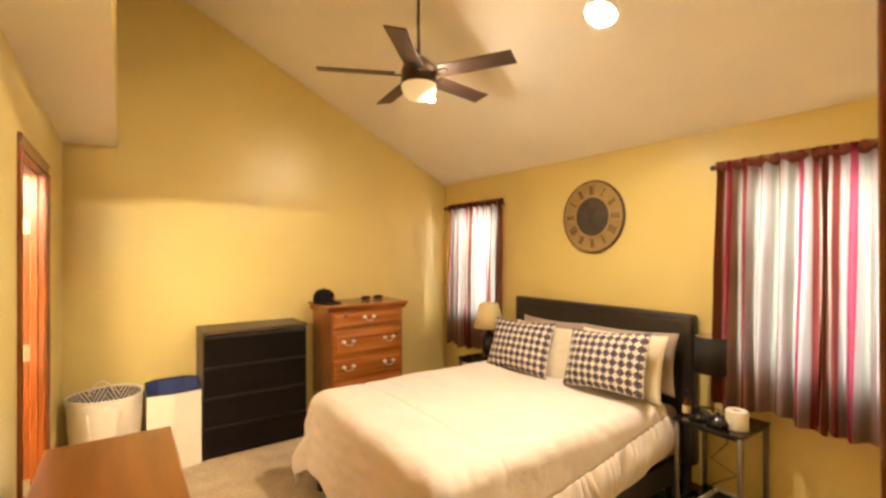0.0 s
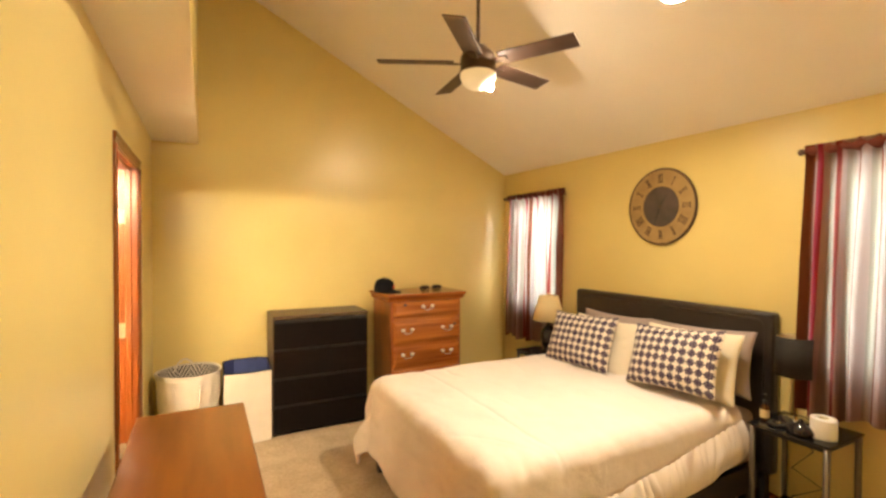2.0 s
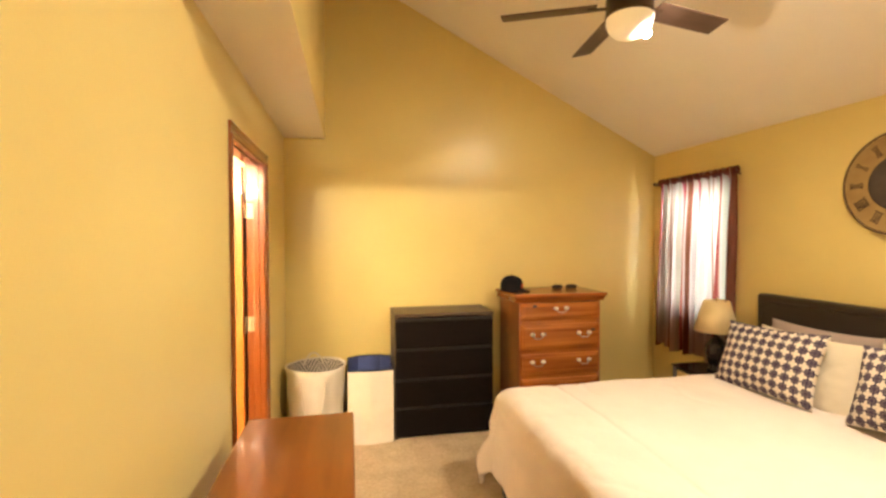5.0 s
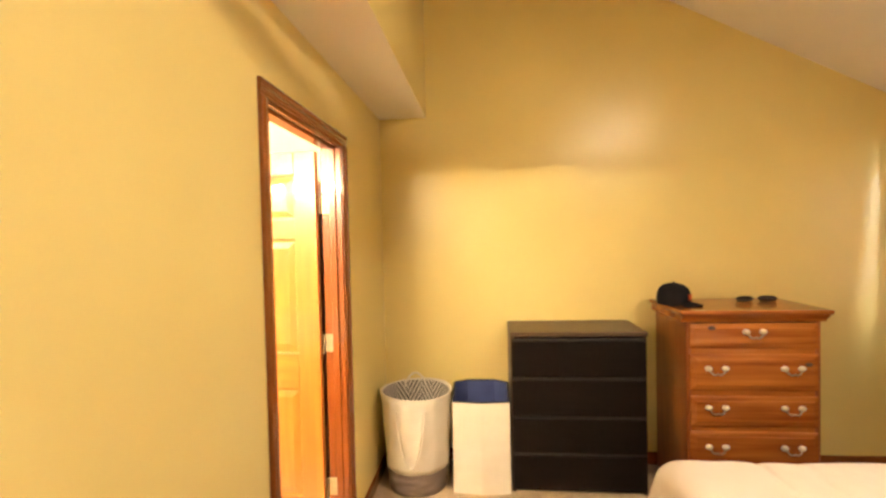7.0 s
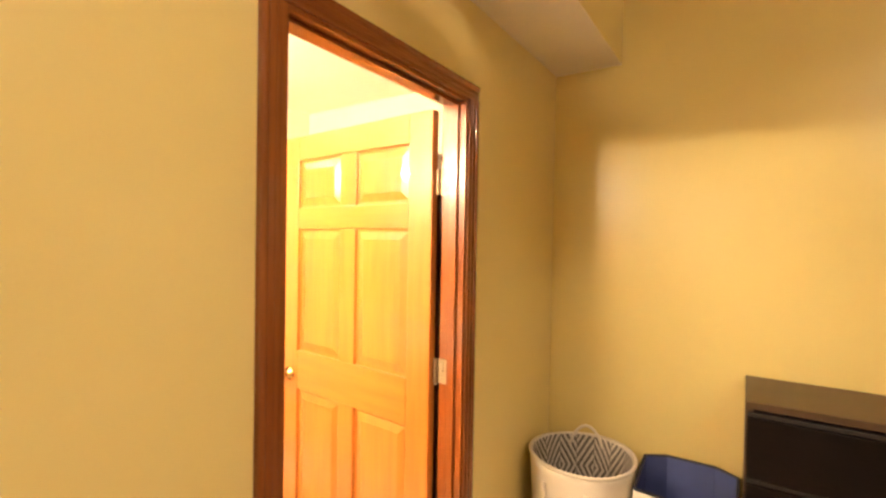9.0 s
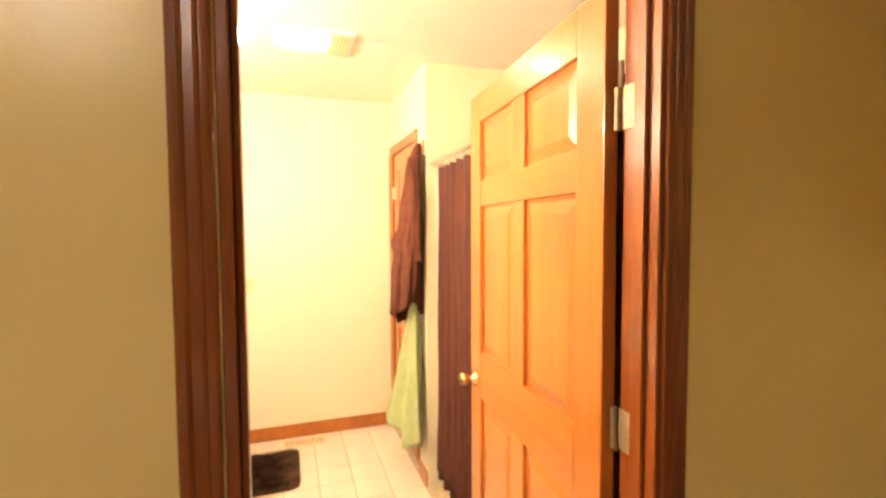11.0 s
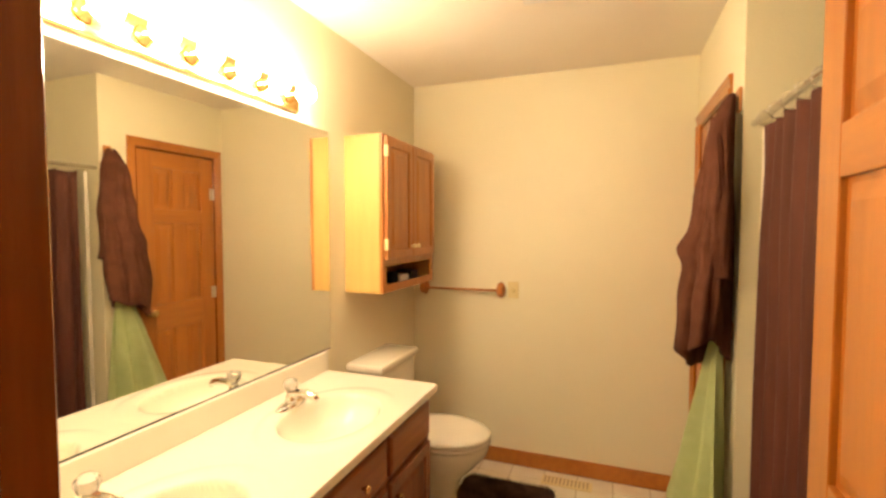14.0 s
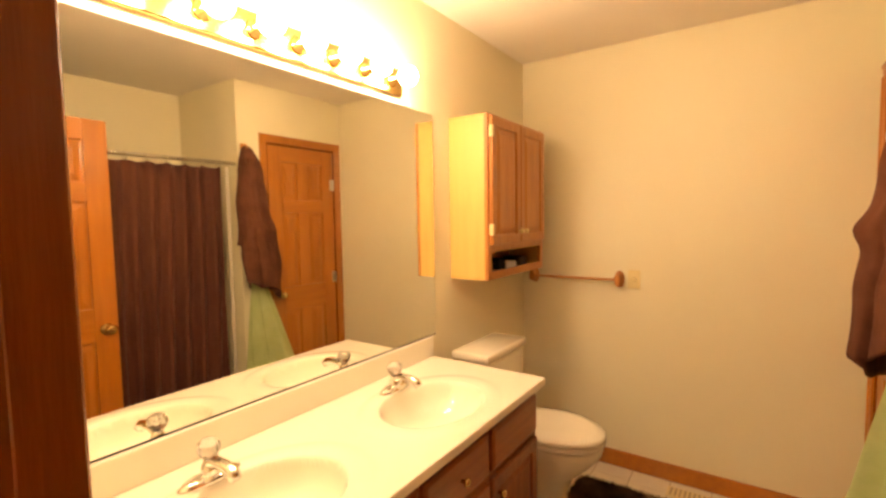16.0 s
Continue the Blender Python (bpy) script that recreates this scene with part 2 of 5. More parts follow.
OAK_H = mat("oak_cabinet_wood_level", (0.50, 0.20, 0.05), 0.36, dark=(0.37, 0.13, 0.03), scale=7, stretch=(0.5, 6, 6), bump=0.12, bump_scale=70, coat=0.2)
VANWOOD = mat("red_oak_vanity_wood", (0.33, 0.095, 0.023), 0.34, dark=(0.19, 0.048, 0.011), scale=7, stretch=(6, 6, 0.5), bump=0.12, bump_scale=70, coat=0.2)
VANWOOD_H = mat("red_oak_vanity_wood_level", (0.33, 0.095, 0.023), 0.34, dark=(0.19, 0.048, 0.011), scale=7, stretch=(0.5, 6, 6), bump=0.12, bump_scale=70, coat=0.2)
PLYSIDE = mat("yellow_birch_side", (0.66, 0.44, 0.15), 0.36, dark=(0.58, 0.37, 0.12), scale=5, stretch=(4, 4, 0.5), bump=0.04, bump_scale=50, coat=0.2)
MARBLE = mat("cultured_marble", (0.86, 0.82, 0.70), 0.12, dark=(0.83, 0.785, 0.66), scale=3, coat=0.4)
PORCELAIN = mat("bone_porcelain", (0.82, 0.77, 0.65), 0.12, dark=(0.79, 0.74, 0.62), scale=4, coat=0.5)
TILE = mat("cream_floor_tile", (0.76, 0.70, 0.57), 0.3, dark=(0.69, 0.62, 0.49), scale=9, bump=0.05, bump_scale=30)
GROUT = mat("tan_grout", (0.50, 0.40, 0.26), 0.9, dark=(0.42, 0.33, 0.21), scale=30, bump=0.3, bump_scale=200)
SHAG = mat("dark_brown_shag", (0.23, 0.13, 0.085), 1.0, dark=(0.055, 0.03, 0.02), scale=14, bump=1.0, bump_scale=120, spec=0.1)
ROBE = mat("brown_terry_cloth", (0.15, 0.057, 0.036), 1.0, dark=(0.095, 0.034, 0.021), scale=14, bump=0.7, bump_scale=260, spec=0.1)
TOWEL = mat("light_green_terry", (0.55, 0.63, 0.33), 1.0, dark=(0.47, 0.55, 0.26), scale=14, bump=0.7, bump_scale=260, spec=0.1)
SHOWER = mat("dark_brown_shower_cloth", (0.09, 0.027, 0.016), 0.75, dark=(0.06, 0.017, 0.010), scale=9, stretch=(4, 4, 0.3), bump=0.2, bump_scale=120, spec=0.25)
PORCELAINKNOB = mat("pale_porcelain", (0.84, 0.74, 0.62), 0.2, dark=(0.80, 0.70, 0.57), scale=30, coat=0.4)
IVORY = mat("ivory_plastic", (0.74, 0.62, 0.33), 0.4, dark=(0.70, 0.58, 0.30), scale=30)
CLOTHWHITE = mat("white_window_frame", (0.80, 0.79, 0.76), 0.4, dark=(0.77, 0.76, 0.73), scale=6)
GRASS = mat("lawn", (0.07, 0.11, 0.03), 1.0, dark=(0.05, 0.08, 0.02), scale=2, bump=0.5)
RED, WINE, PALE, SAGE, BROWN, SAND = (0.66, 0.11, 0.18), (0.37, 0.085, 0.07), (0.76, 0.69, 0.63), (0.60, 0.60, 0.49), (0.36, 0.15, 0.085), (0.66, 0.45, 0.34)
STRIPES = [(0.0, BROWN), (0.075, SAND), (0.085, PALE), (0.105, SAND), (0.112, RED), (0.16, PALE), (0.185, SAGE), (0.235, PALE), (0.25, SAND), (0.257, WINE), (0.305, SAND), (0.313, PALE),
           (0.34, SAGE), (0.40, PALE), (0.43, BROWN), (0.443, PALE), (0.52, SAGE), (0.58, BROWN), (0.594, PALE), (0.67, SAGE), (0.72, PALE),
           (0.75, RED), (0.80, PALE), (0.86, SAND), (0.87, WINE), (0.91, SAND), (0.92, PALE), (0.94, BROWN)]
# curtain header: its lack of window light is put into this dark wine-brown
CURTAINBAND_UNLIT = mat("unlit_header_cotton", (0.17, 0.05, 0.035), 0.95, dark=(0.10, 0.03, 0.022), scale=26, bump=0.4, bump_scale=250, spec=0.1)
CURTAIN = cloth("striped_curtain_cotton", STRIPES, 0.26)
MIRROR = mat("mirror_silver", (0.86, 0.86, 0.80), 0.015, 1.0)
GLASS = bpy.data.materials.new("window_glass")
GLASS.use_nodes = True
gb = GLASS.node_tree.nodes["Principled BSDF"]
gb.inputs["Transmission Weight"].default_value, gb.inputs["Roughness"].default_value, gb.inputs["IOR"].default_value = 1.0, 0.0, 1.1
ACRYLIC = bpy.data.materials.new("clear_acrylic")
ACRYLIC.use_nodes = True
ab = ACRYLIC.node_tree.nodes["Principled BSDF"]
ab.inputs["Transmission Weight"].default_value, ab.inputs["Roughness"].default_value, ab.inputs["IOR"].default_value = 0.9, 0.02, 1.45


# ---- mesh helpers ----
def part(name, bm, material, parent=None, label="", smooth=False, at=None):
    """Links a bmesh as one mesh object, under a thing or a part."""
    me = bpy.data.meshes.new(name)
    bmesh.ops.recalc_face_normals(bm, faces=bm.faces)
    bm.to_mesh(me)
    bm.free()
    for m in material if isinstance(material, (list, tuple)) else (material,):
        me.materials.append(m)
    if smooth:
        for p in me.polygons:
            p.use_smooth = True
    ob = new(name, me)
    if parent:
        ob.parent = parent
    if at is not None:
        ob.matrix_basis = at
    if label:
        ob["label"] = label
    return ob


def thing(name, m, label, category, group=""):
    ob = new(name)
    ob.empty_display_size = 0.1
    ob.matrix_basis = m
    return tagged(ob, label, category, group)


def box(x0, x1, y0, y1, z0, z1, bev=0.0, bm=None, seg=2):
    bm = bm or bmesh.new()
    vs = [bm.verts.new((x, y, z)) for x in (x0, x1) for y in (y0, y1) for z in (z0, z1)]
    faces = [bm.faces.new([vs[i] for i in q]) for q in ((0, 1, 3, 2), (4, 6, 7, 5), (0, 4, 5, 1), (2, 3, 7, 6), (0, 2, 6, 4), (1, 5, 7, 3))]
    if bev:
        edges = {e for f in faces for e in f.edges}
        bmesh.ops.bevel(bm, geom=list(edges), offset=bev, segments=seg, affect="EDGES", profile=0.5)
    return bm


def prism(outline, axis, a, b, bm=None):
    """A flat outline pushed along an axis from a to b."""
    bm = bm or bmesh.new()
    put = {"x": lambda p, d: (d, p[0], p[1]), "y": lambda p, d: (p[0], d, p[1]), "z": lambda p, d: (p[0], p[1], d)}[axis]
    lo, hi = [bm.verts.new(put(p, a)) for p in outline], [bm.verts.new(put(p, b)) for p in outline]
    n = len(outline)
    bm.faces.new(lo), bm.faces.new(hi[::-1])
    for i in range(n):
        bm.faces.new((lo[i], lo[(i + 1) % n], hi[(i + 1) % n], hi[i]))
    return bm


def lathe(profile, n=32, bm=None, m=None, sx=1.0, sy=1.0):
    """A profile of (radius, height) turned about z; closed where the radius is 0."""
    bm = bm or bmesh.new()
    m = m or Matrix()
    rings = []
    for r, z in profile:
        if r < 1e-6:
            rings.append([bm.verts.new(m @ Vector((0, 0, z)))])
        else:
            rings.append([bm.verts.new(m @ Vector((r * sx * math.cos(2 * math.pi * i / n), r * sy * math.sin(2 * math.pi * i / n), z))) for i in range(n)])
    for a, b in zip(rings, rings[1:]):
        for i in range(n):
            j = (i + 1) % n
            if len(a) == 1 and len(b) > 1:
                bm.faces.new((a[0], b[i], b[j]))
            elif len(b) == 1 and len(a) > 1:
                bm.faces.new((a[i], a[j], b[0]))
            elif len(a) > 1:
                bm.faces.new((a[i], a[j], b[j], b[i]))
    return bm


def rod(p, q, r, n=12, bm=None):
    p, q = Vector(p), Vector(q)
    m = Matrix.Translation(p) @ (q - p).to_track_quat("Z", "Y").to_matrix().to_4x4()
    h = (q - p).length
    return lathe([(0, 0), (r, 0), (r, h), (0, h)], n, bm, m)


def tube(points, r, n=8, bm=None, caps=True):
    """A round tube along a smooth run of points."""
    bm = bm or bmesh.new()
    pts = [Vector(p) for p in points]
    rings = []
    for i, p in enumerate(pts):
        d = (pts[min(i + 1, len(pts) - 1)] - pts[max(i - 1, 0)]).normalized()
        q = d.to_track_quat("Z", "Y")
        rings.append([bm.verts.new(p + q @ Vector((r * math.cos(2 * math.pi * k / n), r * math.sin(2 * math.pi * k / n), 0))) for k in range(n)])
    for a, b in zip(rings, rings[1:]):
        for k in range(n):
            bm.faces.new((a[k], a[(k + 1) % n], b[(k + 1) % n], b[k]))
    if caps:
        bm.faces.new(rings[0][::-1]), bm.faces.new(rings[-1])
    return bm


def ball(r, at=(0, 0, 0), n=20, bm=None, sz=1.0):
    prof = [(r * math.sin(math.pi * i / 12), -r * sz * math.cos(math.pi * i / 12)) for i in range(13)]
    prof[0], prof[-1] = (0, -r * sz), (0, r * sz)
    return lathe(prof, n, bm, Matrix.Translation(at))


def sheet(fn, nu, nv, bm=None, uv=True):
    """A surface fn(u, v) over the unit square."""
    bm = bm or bmesh.new()
    vs = [[bm.verts.new(fn(i / nu, j / nv)) for j in range(nv + 1)] for i in range(nu + 1)]
    lay = bm.loops.layers.uv.verify() if uv else None
    for i in range(nu):
        for j in range(nv):
            f = bm.faces.new((vs[i][j], vs[i + 1][j], vs[i + 1][j + 1], vs[i][j + 1]))
            if uv:
                for lp, (a, b) in zip(f.loops, ((i, j), (i + 1, j), (i + 1, j + 1), (i, j + 1))):
                    lp[lay].uv = (a / nu, b / nv)
    return bm


def thick(ob, t):
    md = ob.modifiers.new("thickness", "SOLIDIFY")
    md.thickness, md.offset = t, 0
    return ob


def wrinkle(x, y, z, s):
    return noise.noise(Vector((x * s, y * s, z * s)))


# ---- the setting: bedroom ----
W, N, S, EAVE, PITCH = 3.415, 4.905, 0.69, 2.36, 0.505
TOP = EAVE + PITCH * W


def roof(x):
    return EAVE + PITCH * (W - x)


def structure(name, bm, material, label=""):
    return tagged(part(name, bm, material), label, "", "", "structure")


D0, D1, DH = 3.222, 3.990, 2.035          # bath doorway between its jambs
E0, E1 = 0.13, 0.89                       # entry doorway
structure("floor", box(-0.05, W + 0.05, S - 0.12, N + 0.05, -0.12, 0.0), CARPET, "beige cut-pile carpet over the bedroom floor")
bm = box(-0.092, 0.0, S, D0 - 0.018, -0.1, TOP)
box(-0.092, 0.0, D1 + 0.018, N + 0.1, -0.1, TOP, bm=bm)
box(-0.092, 0.0, D0 - 0.018, D1 + 0.018, DH + 0.018, TOP, bm=bm)
structure("wall_west", bm, [YELLOW], "yellow painted wall with the bathroom doorway")
structure("wall_north", prism([(0, 0), (W, 0), (W, EAVE), (0, TOP)], "y", N, N + 0.12), YELLOW, "yellow painted gable wall behind the dressers")
bm = prism([(E1 + 0.018, 0), (W, 0), (W, EAVE), (E1 + 0.018, roof(E1 + 0.018))], "y", S - 0.12, S)
prism([(-0.105, 0), (E0 - 0.018, 0), (E0 - 0.018, roof(E0)), (-0.105, TOP)], "y", S - 0.12, S, bm)
prism([(E0 - 0.018, DH + 0.018), (E1 + 0.018, DH + 0.018), (E1 + 0.018, roof(E1)), (E0 - 0.018, roof(E0))], "y", S - 0.12, S, bm)
structure("wall_south", bm, YELLOW, "yellow painted wall with the bedroom doorway")
WIN = [(3.99, 4.66), (0.86, 1.77)]
WZ0, WZ1 = 1.0, 1.98
bm = box(W, W + 0.14, S - 0.12, WIN[1][0], 0, EAVE)
box(W, W + 0.14, WIN[1][1], WIN[0][0], 0, EAVE, bm=bm)
box(W, W + 0.14, WIN[0][1], N + 0.12, 0, EAVE, bm=bm)
for a, b in WIN:
    box(W, W + 0.14, a, b, 0, WZ0, bm=bm)
    box(W, W + 0.14, a, b, WZ1, EAVE, bm=bm)
structure("wall_east", bm, YELLOW, "yellow painted wall with two curtained windows")
structure("ceiling", prism([(-0.105, roof(-0.105)), (W + 0.14, roof(W + 0.14)), (W + 0.14, roof(W + 0.14) + 0.15), (-0.105, roof(-0.105) + 0.15)], "y", S - 0.12, N + 0.12), WHITE, "white vaulted bedroom ceiling")
SOF = 0.328
bm = prism([(0, 2.403), (SOF, 2.403), (SOF, roof(SOF)), (0, roof(0))], "y", S, N)
for f in bm.faces:
    f.material_index = 1 if f.calc_center_median().z < 2.404 else 0
structure("soffit", bm, [YELLOW, WHITE], "boxed soffit with white underside along the wall")
bm = box(0, 0.014, D1 + 0.085, N, 0, 0.085, 0.004)
structure("baseboard", bm, TRIM_H, "stained wooden baseboard")
structure("baseboard", box(0, 0.014, S + 0.03, D0 - 0.085, 0, 0.085, 0.004), TRIM_H, "stained wooden baseboard")
structure("baseboard", box(0.014, W, N - 0.014, N, 0, 0.085, 0.004), TRIM_H, "stained wooden baseboard")
structure("baseboard", box(W - 0.014, W, S, N - 0.014, 0, 0.085, 0.004), TRIM_H, "stained wooden baseboard")
structure("baseboard", box(E1 + 0.09, W - 0.014, S, S + 0.014, 0, 0.085, 0.004), TRIM_H, "stained wooden baseboard")


# hall behind the entry doorway, and the bathroom's shell
bm = box(-0.7, -0.6, -2.2, S - 0.12, 0, 2.5)
box(1.6, 1.7, -2.2, S - 0.12, 0, 2.5, bm=bm)
box(-0.7, 1.7, -2.3, -2.2, 0, 2.5, bm=bm)
structure("wall_hall", bm, CREAM, "cream painted hall walls")
structure("floor_hall", box(-0.7, 1.7, -2.3, S - 0.12, -0.12, -0.002), CARPET, "beige carpet in the hall")
structure("ceiling_hall", box(-0.7, 1.7, -2.3, S - 0.12, 2.45, 2.55), WHITE, "white hall ceiling")
BX, BY, BN, BZ, BF = -2.80, 2.328, 4.06, 2.445, -0.06
AX, AN = -1.84, 4.83
BDOOR = (-2.71, -2.08)
structure("floor_bath", box(BX - 0.1, -0.0, BY - 0.1, AN + 0.1, -0.16, BF - 0.006), GROUT, "tan grout bed of the bathroom floor")
structure("wall_bath_west", box(BX - 0.1, BX, BY - 0.1, BN + 0.1, -0.1, BZ), CREAM, "cream painted bathroom wall with a towel bar")
structure("wall_bath_south", box(BX, -0.102, BY - 0.1, BY, -0.1, BZ), CREAM, "cream painted wall behind the vanity mirror")
bm = box(BX, BDOOR[0] - 0.018, BN, BN + 0.1, -0.1, BZ)
box(BDOOR[1] + 0.018, AX, BN, BN + 0.1, -0.1, BZ, bm=bm)
box(BDOOR[0] - 0.018, BDOOR[1] + 0.018, BN, BN + 0.1, DH + 0.014, BZ, bm=bm)
box(AX - 0.1, AX, BN + 0.1, AN, -0.1, BZ, bm=bm)
structure("wall_bath_north", bm, CREAM, "cream painted wall with the closet door")
structure("wall_bath_alcove", box(AX - 0.1, -0.102, AN, AN + 0.1, -0.1, BZ), CREAM, "cream painted wall of the shower alcove")
bm = box(-0.102, -0.093, BY, D0 - 0.019, -0.1, BZ)
box(-0.102, -0.093, D1 + 0.019, AN, -0.1, BZ, bm=bm)
box(-0.102, -0.093, D0 - 0.019, D1 + 0.019, DH + 0.02, BZ, bm=bm)
structure("wall_bath_east", bm, CREAM, "cream painted side of the doorway wall")
structure("ceiling_bath", box(BX - 0.1, -0.093, BY - 0.1, AN + 0.1, BZ, BZ + 0.1), WHITE, "white bathroom ceiling")
structure("baseboard", box(BX, BX + 0.014, BY, BN, BF, BF + 0.097, 0.004), DOORWOOD_H, "stained wooden baseboard")
structure("baseboard", box(AX - 0.0, BDOOR[1] + 0.07, BN - 0.014, BN, BF, BF + 0.097, 0.004), DOORWOOD_H, "stained wooden baseboard")
structure("ground", box(W + 0.2, 120, -80, 80, -0.6, -0.5), GRASS, "lawn outside the windows")


def casing(frame_ob, a, b, top, face, out, axis, wood=None):
    """Moulded trim round an opening on one side of a wall: a fluted band on each side and a head."""
    prof = [(0.0, 0.0), (0.0, 0.0125), (0.05, 0.0165), (0.14, 0.018), (0.26, 0.0175), (0.33, 0.015), (0.37, 0.0125), (0.43, 0.0128),
            (0.60, 0.0138), (0.68, 0.0128), (0.72, 0.0105), (0.78, 0.0105), (0.90, 0.0098), (0.97, 0.0085), (1.0, 0.006), (1.0, 0.0)]

    def piece(u0, u1, z0, z1, upright):
        if upright:
            line = [(u0 + (u1 - u0) * q, face + out * d) for q, d in prof]
            return prism([(d, u) for u, d in line] if axis == "x" else line, "z", z0, z1)
        line = [(face + out * d, z1 + (z0 - z1) * q) for q, d in prof]
        return prism([(d, z) for d, z in line], "y", u0, u1) if axis == "x" else prism(line, "x", u0, u1)
    cw = 0.056
    part("casing_side", piece(a - 0.012 - cw, a - 0.012, 0.0, top + 0.012, True), wood or TRIM, frame_ob)
    part("casing_side", piece(b + 0.012 + cw, b + 0.012, 0.0, top + 0.012, True), wood or TRIM, frame_ob)
    part("casing_head", piece(a - 0.012 - cw, b + 0.012 + cw, top + 0.012, top + 0.012 + cw, False), wood or TRIM_H, frame_ob)


def jambs(frame_ob, a, b, top, f0, f1, axis, stop):
    def bb(u0, u1, g0, g1, z0, z1):
        return box(g0, g1, u0, u1, z0, z1, 0.002, None, 1) if axis == "x" else box(u0, u1, g0, g1, z0, z1, 0.002, None, 1)
    part("jamb", bb(a - 0.018, a, f0, f1, -0.02, top + 0.018), TRIM, frame_ob)
    part("jamb", bb(b, b + 0.018, f0, f1, -0.02, top + 0.018), TRIM, frame_ob)
    part("jamb_head", bb(a, b, f0, f1, top, top + 0.018), TRIM_H, frame_ob)
    s0, s1 = stop
    part("door_stop", bb(a, a + 0.011, s0, s1, -0.02, top), TRIM, frame_ob)
    part("door_stop", bb(b - 0.011, b, s0, s1, -0.02, top), TRIM, frame_ob)
    part("door_stop", bb(a + 0.011, b - 0.011, s0, s1, top - 0.011, top), TRIM_H, frame_ob)


def six_panel_door(name, m, w, h, label, knob_x, knob_mat, hinge_x, hinge_side, kz=0.94):
    """Door leaf, x across from 0 to w, y through its thickness from 0 to 0.035, z up."""
    t = 0.035
    d = tagged(thing(name, m, label, "door"), kind="structure")
    st, mid = 0.115, 0.10
    rails = [(0, 0.24), (0.80, 0.985), (1.565, 1.665), (h - 0.115, h)]
    part("stile", box(0, st, 0, t, 0.008, h, 0.003), DOORWOOD, d)
    part("stile", box(w - st, w, 0, t, 0.008, h, 0.003), DOORWOOD, d)
    for z0, z1 in rails:
        part("rail", box(st, w - st, 0.0005, t - 0.0005, max(z0, 0.008), z1, 0.003), DOORWOOD_H, d)
    c0, c1 = w / 2 - mid / 2, w / 2 + mid / 2
    for (a, z0), (z1, b) in zip(rails, rails[1:]):
        part("mullion", box(c0, c1, 0.0005, t - 0.0005, z0, z1, 0.003), DOORWOOD, d)
        for x0, x1 in ((st, c0), (c1, w - st)):
            b2 = bmesh.new()
            for s, y0, y1 in ((1, 0.0175, 0.006), (-1, 0.0175, t - 0.006)):
                ring = []
                for ins, y in ((0.0, y0 + (y1 - y0) * 0.35), (0.012, y0 + (y1 - y0) * 0.2), (0.045, y1)):
                    ring.append([b2.verts.new(p) for p in ((x0 + ins, y, z0 + ins), (x1 - ins, y, z0 + ins), (x1 - ins, y, z1 - ins), (x0 + ins, y, z1 - ins))])
                for r0, r1 in zip(ring, ring[1:]):
                    for i in range(4):
                        b2.faces.new((r0[i], r0[(i + 1) % 4], r1[(i + 1) % 4], r1[i]))
                b2.faces.new(ring[-1])
            part("panel", b2, DOORWOOD, d)
    for s, y in ((-1, 0.0), (1, t)):
        mm = Matrix.Translation((knob_x, y, kz)) @ Matrix.Rotation(radians(90 * (1 if s < 0 else -1)), 4, "X")
        part("door_knob", lathe([(0, 0), (0.032, 0), (0.032, 0.006), (0.014, 0.012), (0.011, 0.03), (0.018, 0.036), (0.027, 0.048), (0.027, 0.06), (0.018, 0.068), (0, 0.069)], 24, None, mm), knob_mat, d, "round metal door knob", True)
    for z in (0.25, 1.02, 1.80):
        b2 = box(hinge_x - 0.032 * (1 if hinge_side < 0 else 0), hinge_x + 0.032 * (1 if hinge_side > 0 else 0), -0.002, 0.0005, z - 0.045, z + 0.045)
        rod((hinge_x, -0.006, z - 0.045), (hinge_x, -0.006, z + 0.045), 0.006, 10, b2)
        part("hinge", b2, NICKEL, d, "metal butt hinge")
    return d


door_1 = tagged(thing("door_1", Matrix(), "stained oak door frame of the bathroom doorway", "door frame"), kind="structure")
jambs(door_1, D0, D1, DH, -0.103, 0.001, "x", (-0.062, -0.028))
casing(door_1, D0 - 0.009, D1, DH, 0.0, 1, "x")
casing(door_1, D0 - 0.009, D1, DH, -0.1025, -0.8, "x")
# bath leaf: hinged at the north jamb, open at a right angle
six_panel_door("door_2", pose(-0.118, 3.988, 0.012, 0, 0, 176), 0.93, 2.005, "honey varnished six-panel wooden door, wide open into the bathroom", 0.87, BRASS, 0.0, 1, 0.865)
for z in (0.30, 1.045, 1.75):
    bm = box(-0.118, -0.062, D1 - 0.0032, D1 - 0.0003, z - 0.046, z + 0.046, 0.001, None, 1)
    for k in range(5):
        rod((-0.112, D1 - 0.009, z - 0.046 + 0.0186 * k), (-0.112, D1 - 0.009, z - 0.0284 + 0.0186 * k), 0.0075, 12, bm)
    for k in (-0.028, 0.0, 0.028):
        rod((-0.082, D1 - 0.003, z + k), (-0.082, D1 - 0.0048, z + k), 0.004, 10, bm)
    part("hinge", bm, HINGEMETAL, door_1, "dull brass butt hinge")
door_3 = tagged(thing("door_3", Matrix(), "stained oak door frame of the bedroom doorway", "door frame"), kind="structure")
jambs(door_3, E0, E1, DH, S - 0.121, S + 0.001, "y", (S - 0.085, S - 0.05))
casing(door_3, E0, E1, DH, S, 1, "y")
casing(door_3, E0, E1, DH, S - 0.12, -1, "y")
six_panel_door("door_4", pose(0.135, S + 0.008, 0.012, 0, 0, 92.0), 0.745, 2.005, "stained six-panel wooden door, wide open against the wall", 0.69, BRASS, 0.0, 1)
